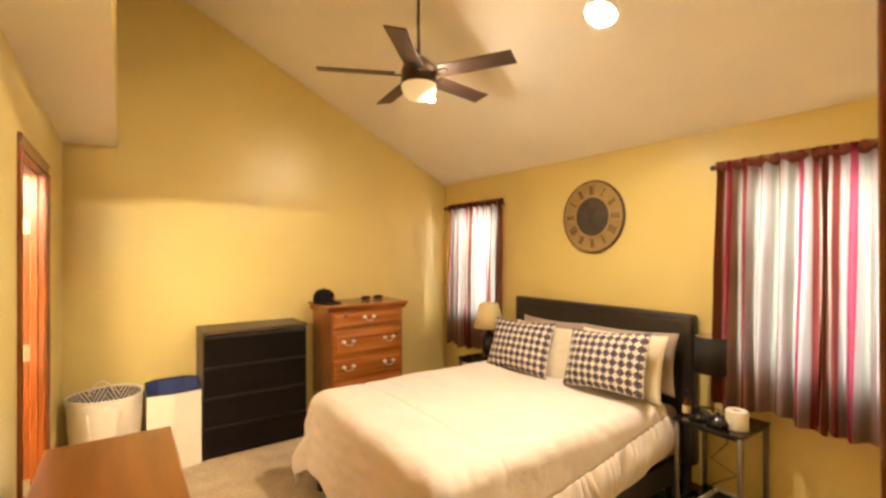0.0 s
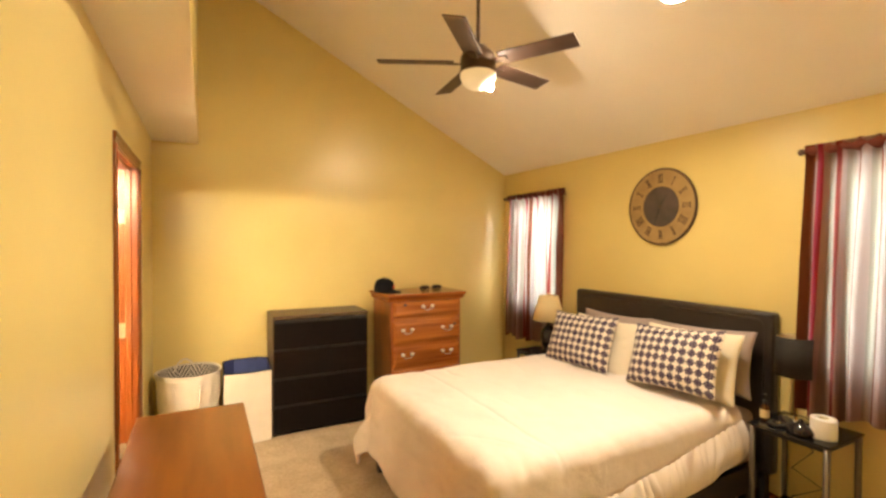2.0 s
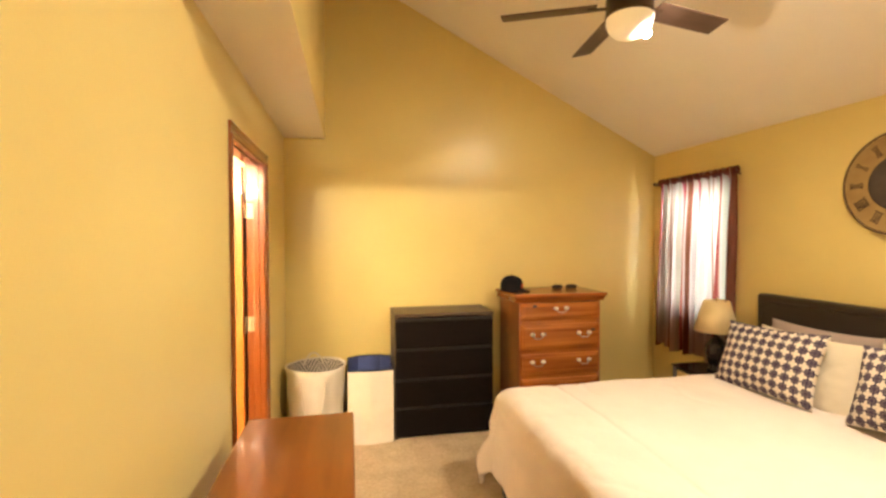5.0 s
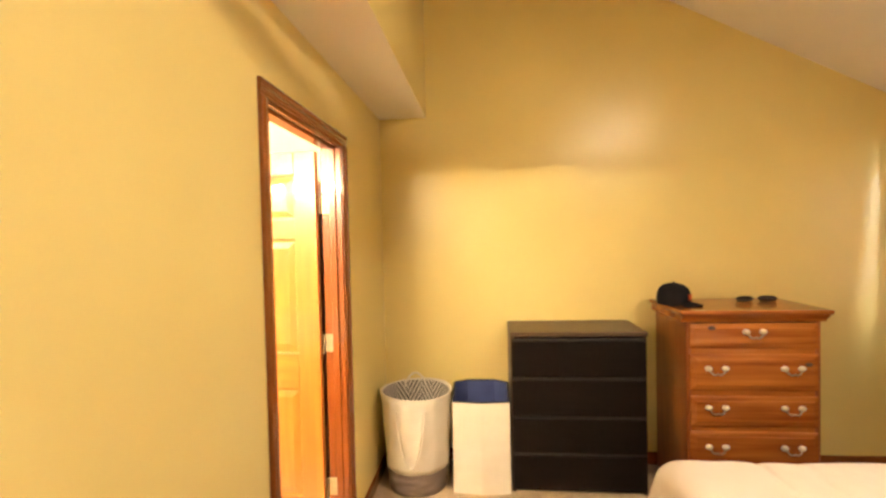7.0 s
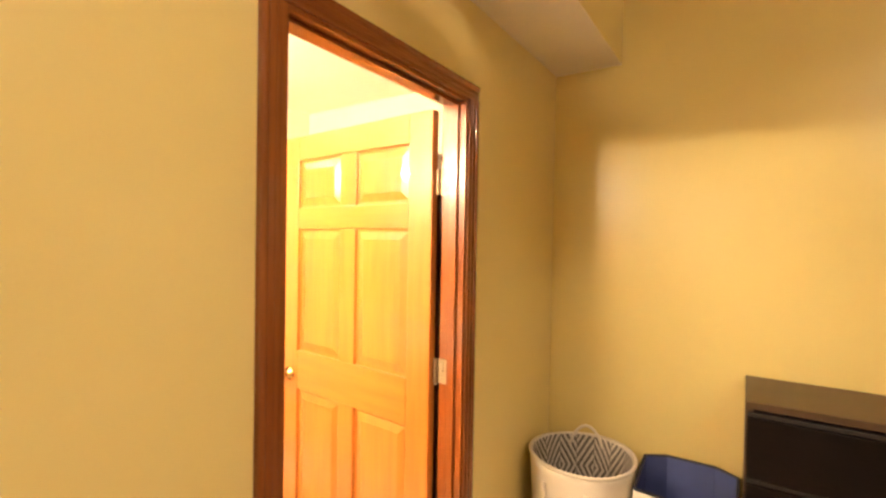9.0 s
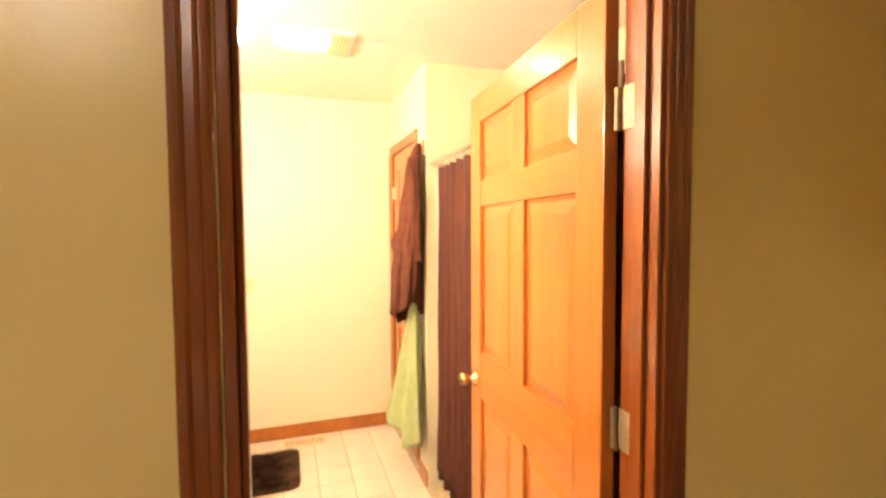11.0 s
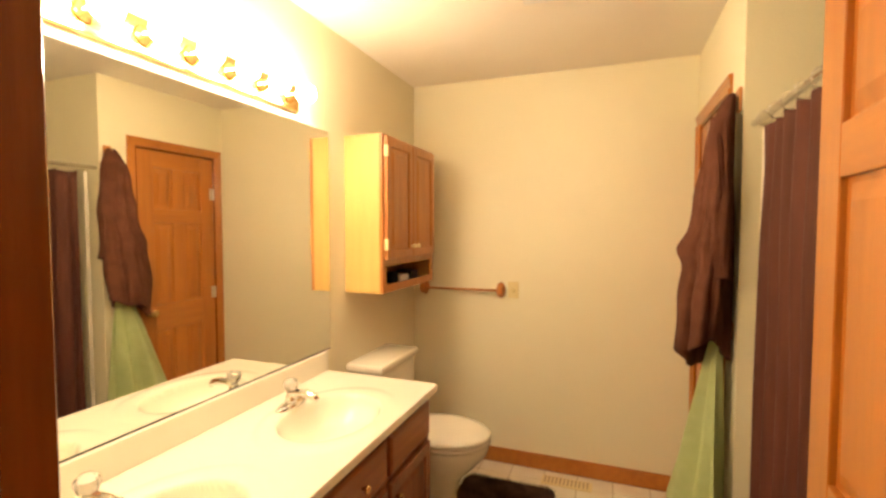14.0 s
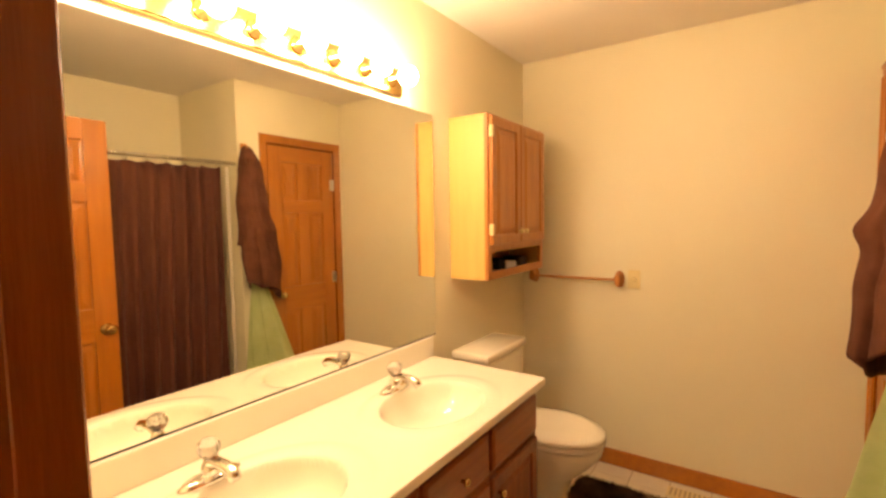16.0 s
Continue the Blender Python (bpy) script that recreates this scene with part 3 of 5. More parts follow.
door_5 = tagged(thing("door_5", Matrix(), "stained oak frame of the closed closet door", "door frame"), kind="structure")
jambs(door_5, BDOOR[0], BDOOR[1], DH - 0.005, BN - 0.001, BN + 0.101, "y", (BN + 0.045, BN + 0.07))
casing(door_5, BDOOR[0], BDOOR[1], DH - 0.005, BN, -1, "y", DOORWOOD)
six_panel_door("door_6", pose(BDOOR[0] + 0.003, BN + 0.006, BF + 0.012, 0, 0, 0), BDOOR[1] - BDOOR[0] - 0.006, 2.073, "stained six-panel wooden closet door, closed", BDOOR[1] - BDOOR[0] - 0.07, BRASS, 0.0, 1)

# windows
for k, (a, b) in enumerate(WIN):
    wd = tagged(thing(f"window_{k + 1}", Matrix(), "white framed sash window behind a striped curtain", "window"), kind="structure")
    bm = box(W + 0.07, W + 0.12, a, a + 0.045, WZ0, WZ1, 0.003)
    box(W + 0.07, W + 0.12, b - 0.045, b, WZ0, WZ1, 0.003, bm)
    box(W + 0.07, W + 0.12, a + 0.045, b - 0.045, WZ0, WZ0 + 0.05, 0.003, bm)
    box(W + 0.07, W + 0.12, a + 0.045, b - 0.045, WZ1 - 0.05, WZ1, 0.003, bm)
    box(W + 0.07, W + 0.12, a + 0.045, b - 0.045, 1.47, 1.51, 0.003, bm)
    part("window_frame", bm, CLOTHWHITE, wd)
    part("window_sill", box(W - 0.03, W + 0.07, a - 0.03, b + 0.03, WZ0 - 0.025, WZ0, 0.005), TRIM_H, wd)
    for z0, z1 in ((WZ0 + 0.05, 1.47), (1.51, WZ1 - 0.05)):
        pn = part("pane", box(W + 0.09, W + 0.094, a + 0.045, b - 0.045, z0, z1), GLASS, wd)
        pn.visible_shadow = False
    lamp = new("daylight", bpy.data.lights.new("daylight", "AREA"))
    lamp.data.shape, lamp.data.size, lamp.data.size_y, lamp.data.energy, lamp.data.color = "RECTANGLE", b - a - 0.1, 0.8, 10.0, (1.0, 1.0, 0.93)
    lamp.matrix_world = look((W + 0.42, (a + b) / 2, 1.56), (W - 1, (a + b) / 2, 1.44))


# ---- bedroom things ----
def black_dresser():
    d = thing("chest_of_drawers", pose(0.862, 4.50, 0), "black-brown veneered four-drawer chest with flush fronts", "chest of drawers")
    w, dp, h = 0.80, 0.392, 0.985
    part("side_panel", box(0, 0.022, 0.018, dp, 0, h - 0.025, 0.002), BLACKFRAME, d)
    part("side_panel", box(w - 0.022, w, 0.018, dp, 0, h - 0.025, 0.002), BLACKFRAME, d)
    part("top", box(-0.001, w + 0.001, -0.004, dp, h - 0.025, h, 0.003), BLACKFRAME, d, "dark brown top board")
    part("back_panel", box(0.022, w - 0.022, dp - 0.01, dp - 0.004, 0.02, h - 0.025), BLACKWOOD, d)
    part("plinth", box(0.022, w - 0.022, 0.04, 0.06, 0, 0.06), BLACKWOOD, d)
    zs = [0.028, 0.252, 0.478, 0.714, 0.950]
    for z0, z1 in zip(zs, zs[1:]):
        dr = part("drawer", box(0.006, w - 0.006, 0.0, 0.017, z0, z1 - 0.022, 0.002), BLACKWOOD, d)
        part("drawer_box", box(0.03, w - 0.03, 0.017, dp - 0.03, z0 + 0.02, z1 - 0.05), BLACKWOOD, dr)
        # black strip fills the open gap above each front to give its shade
        part("grip_gap_shade", box(0.006, w - 0.006, 0.012, 0.03, z1 - 0.021, z1 - 0.006, 0.002), BLACKPLASTIC, dr, "black strip standing in for the shade in the grip gap")


black_dresser()


def bail_pull(drawer, x, z):
    """Swan-neck bail: two porcelain rosettes and a drooping wire with a small cusp in the middle."""
    arc = []
    for i in range(21):
        q = -1 + i / 10
        droop = 0.034 * (1 - abs(q) ** 3.2) - 0.006 * math.exp(-(q / 0.18) ** 2)
        arc.append((x + q * (0.047 - 0.005 * abs(q) ** 6), -0.026 - 0.008 * (1 - q * q), z - droop))
    h = part("handle", tube(arc, 0.0036, 8), NICKEL, drawer, "curved metal bail handle", True)
    for q in (-1, 1):
        mm = Matrix.Translation((x + q * 0.045, -0.015, z)) @ Matrix.Rotation(radians(90), 4, "X")
        part("rosette", lathe([(0, 0), (0.013, 0), (0.019, 0.004), (0.018, 0.010), (0.010, 0.016), (0, 0.018)], 18, None, mm, 1.1, 0.85), PORCELAINKNOB, h, "pale porcelain rosette", True)


def pine_chest():
    d = thing("chest_of_drawers", pose(1.845, 4.415, 0), "orange varnished pine four-drawer chest with moulded top", "chest of drawers")
    w, dp = 0.712, 0.47
    part("side_panel", box(0, 0.025, 0.0, dp, 0.0, 1.075, 0.004), PINE_V_SHADED, d)
    part("side_panel", box(w - 0.025, w, 0.0, dp, 0.0, 1.075, 0.004), PINE_V_SHADED, d)
    part("back_panel", box(0.025, w - 0.025, dp - 0.01, dp, 0.02, 1.075), PINE_V_SHADED, d)
    part("top", box(-0.045, w + 0.045, -0.042, dp, 1.103, 1.127, 0.008, None, 3), PINE, d)
    part("cornice", prism([(-0.0, 1.06), (-0.006, 1.075), (-0.022, 1.085), (-0.034, 1.1025), (dp - 0.01, 1.1025), (dp - 0.01, 1.06)], "x", -0.03, w + 0.03), PINE, d, "moulded cornice")
    zs = [(0.912, 1.052), (0.674, 0.878), (0.468, 0.64), (0.224, 0.437)]
    for z in (0.892, 0.654, 0.450, 0.195):
        part("rail", box(0.025, w - 0.025, 0.003, 0.03, z - 0.022, z + 0.028, 0.003), PINE, d)
    part("plinth", box(0.012, w - 0.012, -0.006, 0.02, 0.0, 0.15, 0.006), PINE, d)
    for k, (z0, z1) in enumerate(zs):
        b2 = bmesh.new()
        rings = []
        for ins, y in ((0.0, 0.01), (0.0, -0.005), (0.006, -0.009), (0.024, -0.012), (0.028, -0.016), (0.036, -0.0165)):
            rings.append([b2.verts.new(p) for p in ((0.016 + ins, y, z0 + ins), (w - 0.016 - ins, y, z0 + ins), (w - 0.016 - ins, y, z1 - ins), (0.016 + ins, y, z1 - ins))])
        for r0, r1 in zip(rings, rings[1:]):
            for i in range(4):
                b2.faces.new((r0[i], r0[(i + 1) % 4], r1[(i + 1) % 4], r1[i]))
        b2.faces.new(rings[-1]), b2.faces.new(rings[0][::-1])
        dr = part("drawer", b2, PINE, d)
        zc = (z0 + z1) / 2 + 0.024
        for x in ((w / 2,) if k == 0 else (0.155, w - 0.155)):
            bail_pull(dr, x, zc)
        if k < 2:
            part("knot", lathe([(0, 0), (0.016, 0), (0.012, 0.001), (0, 0.0014)], 14, None, Matrix.Translation((0.13 + 0.51 * k, -0.0165, zc + 0.022)) @ Matrix.Rotation(radians(90), 4, "X"), 1.3, 0.8), CLOCKINK, dr, "dark knot in the wood")


pine_chest()


def baseball_cap(x, y, z):
    c = thing("baseball_cap", pose(x, y, z, 0, 0, -46), "black cotton baseball cap with an orange emblem", "cap")
    prof = [(0.085, 0.0), (0.089, 0.03), (0.087, 0.065), (0.076, 0.098), (0.052, 0.121), (0.02, 0.131), (0, 0.132)]
    part("crown", lathe(prof, 28, None, None, 1.12, 0.95), BLACKCLOTH, c, "", True)
    bill = sheet(lambda u, v: (0.07 + 0.085 * v * (1 - 0.55 * (2 * u - 1) ** 2) + 0.012 * (1 - (2 * u - 1) ** 2), (2 * u - 1) * 0.082, 0.010 + 0.010 * (1 - (2 * u - 1) ** 2) - 0.012 * v), 16, 6)
    thick(part("bill", bill, BLACKCLOTH, c, "", True), 0.004)
    part("button", ball(0.007, (0, 0, 0.133), 10), BLACKCLOTH, c, "", True)
    b2 = box(0.093, 0.099, -0.017, -0.007, 0.032, 0.068)
    box(0.093, 0.099, 0.007, 0.017, 0.032, 0.068, bm=b2)
    box(0.093, 0.0985, -0.007, 0.007, 0.044, 0.056, bm=b2)
    part("emblem", b2, ORANGE, c, "orange embroidered emblem")


baseball_cap(1.868, 4.645, 1.127)


def sunglasses(x, y, z, turn):
    g = thing("sunglasses", pose(x, y, z, 0, 0, turn), "dark wraparound sunglasses lying on the pine chest", "sunglasses", "sunglasses on the chest")
    lens = lathe([(0, 0.002), (0.026, 0.004), (0.034, 0.014), (0.033, 0.028), (0.022, 0.037), (0, 0.039)], 24, None, None, 1.55, 0.62)
    part("lens", lens, BLACKGLASS, g, "dark curved lens", True)
    part("frame", tube([(0.053 * math.cos(a), 0.022 * math.sin(a), 0.021 + 0.004 * math.cos(2 * a)) for a in [i * math.pi / 10 for i in range(21)]], 0.004, 8), BLACKPLASTIC, g, "black plastic rim", True)
    for q in (-1, 1):
        part("temple", tube([(q * 0.052, 0.0, 0.022), (q * 0.045, 0.03, 0.018), (-q * 0.02, 0.036 + 0.006 * q, 0.006)], 0.003, 6), BLACKPLASTIC, g, "", True)


sunglasses(2.312, 4.70, 1.127, 8)
sunglasses(2.452, 4.715, 1.127, -10)


def laundry_basket(x, y):
    b = thing("laundry_basket", pose(x, y, 0), "round cream canvas laundry basket with a grey base", "laundry basket")
    def wall(r0, r1, z0, z1, wob):
        def fn(u, v):
            a = 2 * math.pi * u
            r = r0 + (r1 - r0) * v + wob * wrinkle(math.cos(a), math.sin(a), v * 2, 2.2)
            return (r * math.cos(a), r * math.sin(a), z0 + (z1 - z0) * v)
        return sheet(fn, 48, 14)
    thick(part("base_band", wall(0.185, 0.195, 0.012, 0.145, 0.012), CANVASGREY, b, "grey canvas base band", True), 0.004)
    thick(part("body", wall(0.197, 0.222, 0.143, 0.60, 0.008), CANVAS, b, "", True), 0.004)
    part("lining", wall(0.172, 0.212, 0.02, 0.597, 0.004), BASKETLINING, b, "patterned black and cream lining", True)
    part("bottom", lathe([(0, 0.0), (0.185, 0.0), (0.187, 0.014), (0, 0.018)], 40), CANVASGREY, b)
    part("rim", tube([(0.222 * math.cos(2 * math.pi * i / 48), 0.222 * math.sin(2 * math.pi * i / 48), 0.60 + 0.004 * math.sin(4 * math.pi * i / 48)) for i in range(49)], 0.008, 8), CANVAS, b, "", True)
    for a0, out in ((-92, 1), (100, -1)):
        pts = []
        for i in range(17):
            u = i / 16
            a = radians(a0 + (u - 0.5) * 44)
            r = 0.232 if out > 0 else 0.198
            dz = math.sin(math.pi * u)
            pts.append((r * math.cos(a), r * math.sin(a), (0.53 - 0.33 * dz ** 0.55) if out > 0 else (0.56 + 0.09 * dz ** 0.7)))
        part("rope_handle", tube(pts, 0.007, 8), CANVAS, b, "twisted cream rope handle", True)


laundry_basket(0.262, 4.60)


def hamper(x, y):
    h = thing("laundry_hamper", pose(x, y, 0), "cream fabric box hamper with a navy lining", "laundry hamper")
    w, dp = 0.345, 0.30
    front = [(0.0, 0.02), (0.17, 0.0), (w, 0.02), (w, dp - 0.05), (w - 0.08, dp), (0.08, dp), (0, dp - 0.05)]
    def ring_wall(pts, z0, z1, ins):
        b2 = bmesh.new()
        c = Vector((w / 2, dp / 2, 0))
        ps = [c + (Vector((*p, 0)) - c) * (1 - ins) for p in pts]
        lo = [b2.verts.new((p.x, p.y, z0)) for p in ps]
        hi = [b2.verts.new((p.x, p.y, z1 + (0.045 if p.y > dp * 0.6 else 0.0))) for p in ps]
        for i in range(len(ps)):
            j = (i + 1) % len(ps)
            b2.faces.new((lo[i], lo[j], hi[j], hi[i]))
        return b2, [(p.x, p.y, z1 + (0.045 if p.y > dp * 0.6 else 0.0)) for p in ps]
    bm2, rim = ring_wall(front, 0.0, 0.565, 0.0)
    thick(part("body", bm2, CANVAS, h), 0.005)
    bm3, _ = ring_wall(front, 0.02, 0.563, 0.035)
    part("lining", bm3, NAVY, h, "navy blue lining")
    part("bottom", prism(front, "z", 0.0, 0.012), CANVAS, h)
    part("binding", tube(rim + rim[:1], 0.006, 6), NAVYDARK, h, "dark navy edge binding")
    part("strap", tube([(0.16, 0.045, 0.45), (0.19, 0.03, 0.52), (0.22, 0.04, 0.54), (0.24, 0.07, 0.50), (0.22, 0.12, 0.42)], 0.009, 8), IVORY, h, "pale fabric strap", True)
    part("laundry", sheet(lambda u, v: (0.03 + (w - 0.06) * u, 0.03 + (dp - 0.06) * v, 0.40 + 0.05 * wrinkle(u, v, 0, 4)), 14, 12), BLACKCLOTH, h, "dark clothes inside", True)


hamper(0.502, 4.47)


def low_dresser():
    d = thing("dresser", pose(0.105, 1.60, 0), "honey-brown varnished wooden dresser along the wall", "dresser")
    w, L, h = 0.43, 1.375, 0.824
    part("top", box(0, w, 0, L, h - 0.024, h, 0.007, None, 3), MAPLE, d)
    part("body", box(0.012, w - 0.02, 0.015, L - 0.015, 0.08, h - 0.0245, 0.004), MAPLE, d)
    for x, y in ((0.015, 0.02), (w - 0.07, 0.02), (0.015, L - 0.07), (w - 0.07, L - 0.07)):
        part("foot", box(x, x + 0.05, y, y + 0.05, 0, 0.0795, 0.006), MAPLE, d)


low_dresser()


# bed: frame, headboard, mattress; the bedding lies on it
HX, B0, B1, FX, BTOP = 3.335, 2.125, 3.655, 1.40, 0.615
bed = thing("bed", Matrix(), "queen bed with a tall black leatherette headboard", "bed")
part("headboard", box(HX - 0.01, W - 0.006, 2.065, 3.672, 0.22, 1.185, 0.022, None, 4), LEATHER, bed, "black leatherette headboard", True)
seam = [(HX - 0.0115, y, z) for y, z in ((2.115, 0.30), (2.115, 1.10), (2.13, 1.128), (2.16, 1.14), (3.577, 1.14), (3.607, 1.128), (3.622, 1.10), (3.622, 0.30))]
part("piping", tube(seam, 0.0045, 8), LEATHER, bed, "black leatherette piping", True)
for y in (2.11, 3.58):
    part("headboard_leg", box(HX + 0.01, W - 0.02, y, y + 0.05, 0, 0.221), BLACKPLASTIC, bed)
part("side_rail", box(FX + 0.02, HX - 0.012, B0 + 0.01, B0 + 0.05, 0.12, 0.27, 0.004), LEATHER, bed, "black bed rail")
part("side_rail", box(FX + 0.02, HX - 0.012, B1 - 0.05, B1 - 0.01, 0.12, 0.27, 0.004), LEATHER, bed, "black bed rail")
part("foot_rail", box(FX + 0.02, FX + 0.06, B0 + 0.05, B1 - 0.05, 0.12, 0.27, 0.004), LEATHER, bed, "black bed rail")
for x in (FX + 0.03, HX - 0.1):
    for y in (B0 + 0.03, B1 - 0.09):
        part("leg", box(x, x + 0.05, y, y + 0.05, 0, 0.121, 0.004), BLACKPLASTIC, bed)
part("mattress", box(FX + 0.03, HX - 0.015, B0 + 0.02, B1 - 0.02, 0.271, BTOP - 0.02, 0.05, None, 4), PILLOWGREY, bed, "taupe sheeted mattress", True)


def drape(d, r):
    """How far out and down a cloth lies that goes d past an edge rounded by r."""
    q = r * math.pi / 2
    if d <= 0:
        return d, 0.0
    if d < q:
        return r * math.sin(d / r), r * (1 - math.cos(d / r))
    return r + 0.10 * (d - q), r + 0.985 * (d - q)


SEAM = 0.10


def duvet_point(u, v):
    x_c = HX - 0.22 - u * (HX - 0.22 - FX + 0.455)
    near = min(0.25 + 0.40 * u, 0.43)
    y_c = B0 - near + v * (B1 - B0 + near + 0.40)
    r = 0.085
    dx = max(0.0, FX + r - x_c)
    dy = max(0.0, B0 + r - y_c, y_c - (B1 - r))
    sy = -1 if y_c < (B0 + B1) / 2 else 1
    d = math.hypot(dx, dy) if dx and dy else max(dx, dy)
    corner = min(dx, dy) / 0.4
    out, down = drape(d, r)
    # at the corners the cloth stands off in a cone and ends lower
    out *= 1 + 0.55 * corner
    x, y = x_c, y_c
    if d > 0:
        ex, ey = dx / max(d, 1e-6), dy / max(d, 1e-6)
        x = (x_c if dx == 0 else FX + r) - out * ex
        y = (y_c if dy == 0 else (B0 + r if sy < 0 else B1 - r)) + sy * out * ey
    side = min(1.0, d / 0.3)
    fold = (0.018 if sy > 0 else 0.005) * side * math.sin(x_c * 19 + 2.2 * wrinkle(x_c, y_c, 1, 2.3)) * (1 if dy else 0)
    fold += (0.022 * side * max(0.0, math.sin(y_c * 8.5 + 2.4 * wrinkle(x_c, y_c, 4, 1.6))) + 0.008 * side * wrinkle(x_c * 2, y_c, 6, 9)) * (1 if dx else 0)
    y += sy * fold if dy else 0
    x -= fold if dx else 0
    z = BTOP + 0.04 - down + 0.012 * wrinkle(x_c, y_c, 0, 2.5) + 0.005 * wrinkle(x_c, y_c, 2, 9)
    z -= 0.011 * math.exp(-(math.sin(7.3 * x_c + 3.1 * y_c + 1.6 * wrinkle(x_c, y_c, 7, 3.1)) / 0.10) ** 2) * max(0.0, wrinkle(x_c, y_c, 9, 2.7) + 0.2)
    # ruffled border along the near side
    if v < SEAM:
        puff = math.sin(math.pi * v / SEAM)
        pleat = math.sin(u * 215 + 6 * wrinkle(u, v * 0.5, 3, 18) + 14 * v) * (0.85 + 0.6 * wrinkle(u, 0.3, 8, 33))
        y -= 0.024 * puff + 0.016 * puff * pleat
        z += 0.010 * puff * pleat
    # sewn seams: the border, one along the foot edge, one across the top
    for gap in (v - SEAM, u - 0.815, u - 0.62, v - 0.88):
        z -= 0.012 * math.exp(-(gap / 0.005) ** 2)
    # gathers that run off the border seam
    if SEAM < v < SEAM + 0.16:
        z += 0.011 * math.sin(u * 105 + 7 * wrinkle(u, v, 3, 9)) * (1 - (v - SEAM) / 0.16) * (0.7 + wrinkle(u, v, 5, 12))
    return (x, y, max(z, 0.045))


duvet = thing("duvet", Matrix(), "thick ivory cotton duvet hanging over the bed", "duvet")
thick(part("cover", sheet(lambda u, v: duvet_point(u, SEAM + (1 - SEAM) * v), 150, 140), DUVET, duvet, "", True), 0.022)
thick(part("ruffled_border", sheet(lambda u, v: duvet_point(u, SEAM * v), 260, 16), DUVET, duvet, "gathered ivory border", True), 0.018)


def pillow(name, w, h, t, m, material, label, group=""):
    def side(s):
        def fn(u, v):
            a, b = 2 * u - 1, 2 * v - 1
            ka, kb = 1 - 0.07 * (1 - abs(b) ** 2.0) * abs(a) ** 3, 1 - 0.09 * (1 - abs(a) ** 2.0) * abs(b) ** 3
            th = t * (max(0, 1 - abs(a) ** 3.2) * max(0, 1 - abs(b) ** 3.2)) ** 0.62
            th += (0.010 * wrinkle(a * 1.2 + w * 9, b, s + t * 50, 2.6) + 0.005 * wrinkle(a * 2 + w * 5, b + h, s, 6.5)) * (1 - max(abs(a), abs(b)) ** 4)
            return (a * w / 2 * ka, s * th, b * h / 2 * kb)
        return fn
    bm2 = sheet(side(1), 44, 34)
    sheet(side(-1), 44, 34, bm2)
    bmesh.ops.remove_doubles(bm2, verts=bm2.verts, dist=0.0004)
    ob = part(name, bm2, material, None, "", True)
    ob.matrix_basis = m
    return tagged(ob, label, "pillow", group)


# local x runs across the bed, local z up the pillow, local y its thickness
def on_bed(x, y, z, lean, turn=0, tilt=0):
    return Matrix.Translation((x, y, z)) @ Matrix.Rotation(radians(90 + turn), 4, "Z") @ Matrix.Rotation(radians(lean), 4, "X") @ Matrix.Rotation(radians(tilt), 4, "Y")


pillow("pillow", 0.66, 0.44, 0.08, on_bed(3.215, 3.15, 0.83, 10), PILLOWGREY, "taupe cotton pillow against the headboard", "pillows on the bed")
pillow("pillow", 0.73, 0.40, 0.08, on_bed(3.215, 2.47, 0.865, 12, 0, 2), PILLOWGREY, "taupe cotton pillow against the headboard", "pillows on the bed")
pillow("pillow", 0.66, 0.44, 0.08, on_bed(3.075, 3.12, 0.805, 18), PILLOWCREAM, "cream cotton pillow behind a patterned sham", "pillows on the bed")
pillow("pillow", 0.64, 0.42, 0.08, on_bed(3.07, 2.425, 0.855, 17, 0, 2), PILLOWCREAM, "cream cotton pillow behind a patterned sham", "pillows on the bed")
pillow("throw_pillow", 0.62, 0.42, 0.07, on_bed(2.925, 3.21, 0.85, 21, 3, 2), SHAM, "ivory pillow with a navy rosette print", "patterned pillows on the bed")
pillow("throw_pillow", 0.62, 0.40, 0.07, on_bed(2.925, 2.43, 0.886, 21, -3, 5), SHAM, "ivory pillow with a navy rosette print", "patterned pillows on the bed")


def nightstand(x0, x1, y0, y1, h, label):
    n = thing("nightstand", pose(0, 0, 0), label, "nightstand", "nightstands beside the bed")
    part("top", box(x0, x1, y0, y1, h - 0.012, h, 0.003), BLACKGLASS, n, "black glass top")
    part("apron", box(x0 + 0.02, x1 - 0.02, y0 + 0.02, y1 - 0.02, h - 0.04, h - 0.0125, 0.002), BLACKPLASTIC, n)
    part("shelf", box(x0 + 0.02, x1 - 0.02, y0 + 0.02, y1 - 0.02, 0.12, 0.132, 0.002), BLACKGLASS, n, "black glass lower shelf")
    for x in (x0 + 0.018, x1 - 0.018):
        for y in (y0 + 0.018, y1 - 0.018):
            part("leg", rod((x, y, 0), (x, y, h - 0.0125), 0.015, 14), STEELGREY, n, "grey tubular metal leg", True)


nightstand(3.02, 3.385, 1.66, 2.035, 0.615, "black glass and grey metal side table crowded with small things")
nightstand(3.0, 3.385, 3.76, 4.12, 0.585, "black glass and grey metal side table")


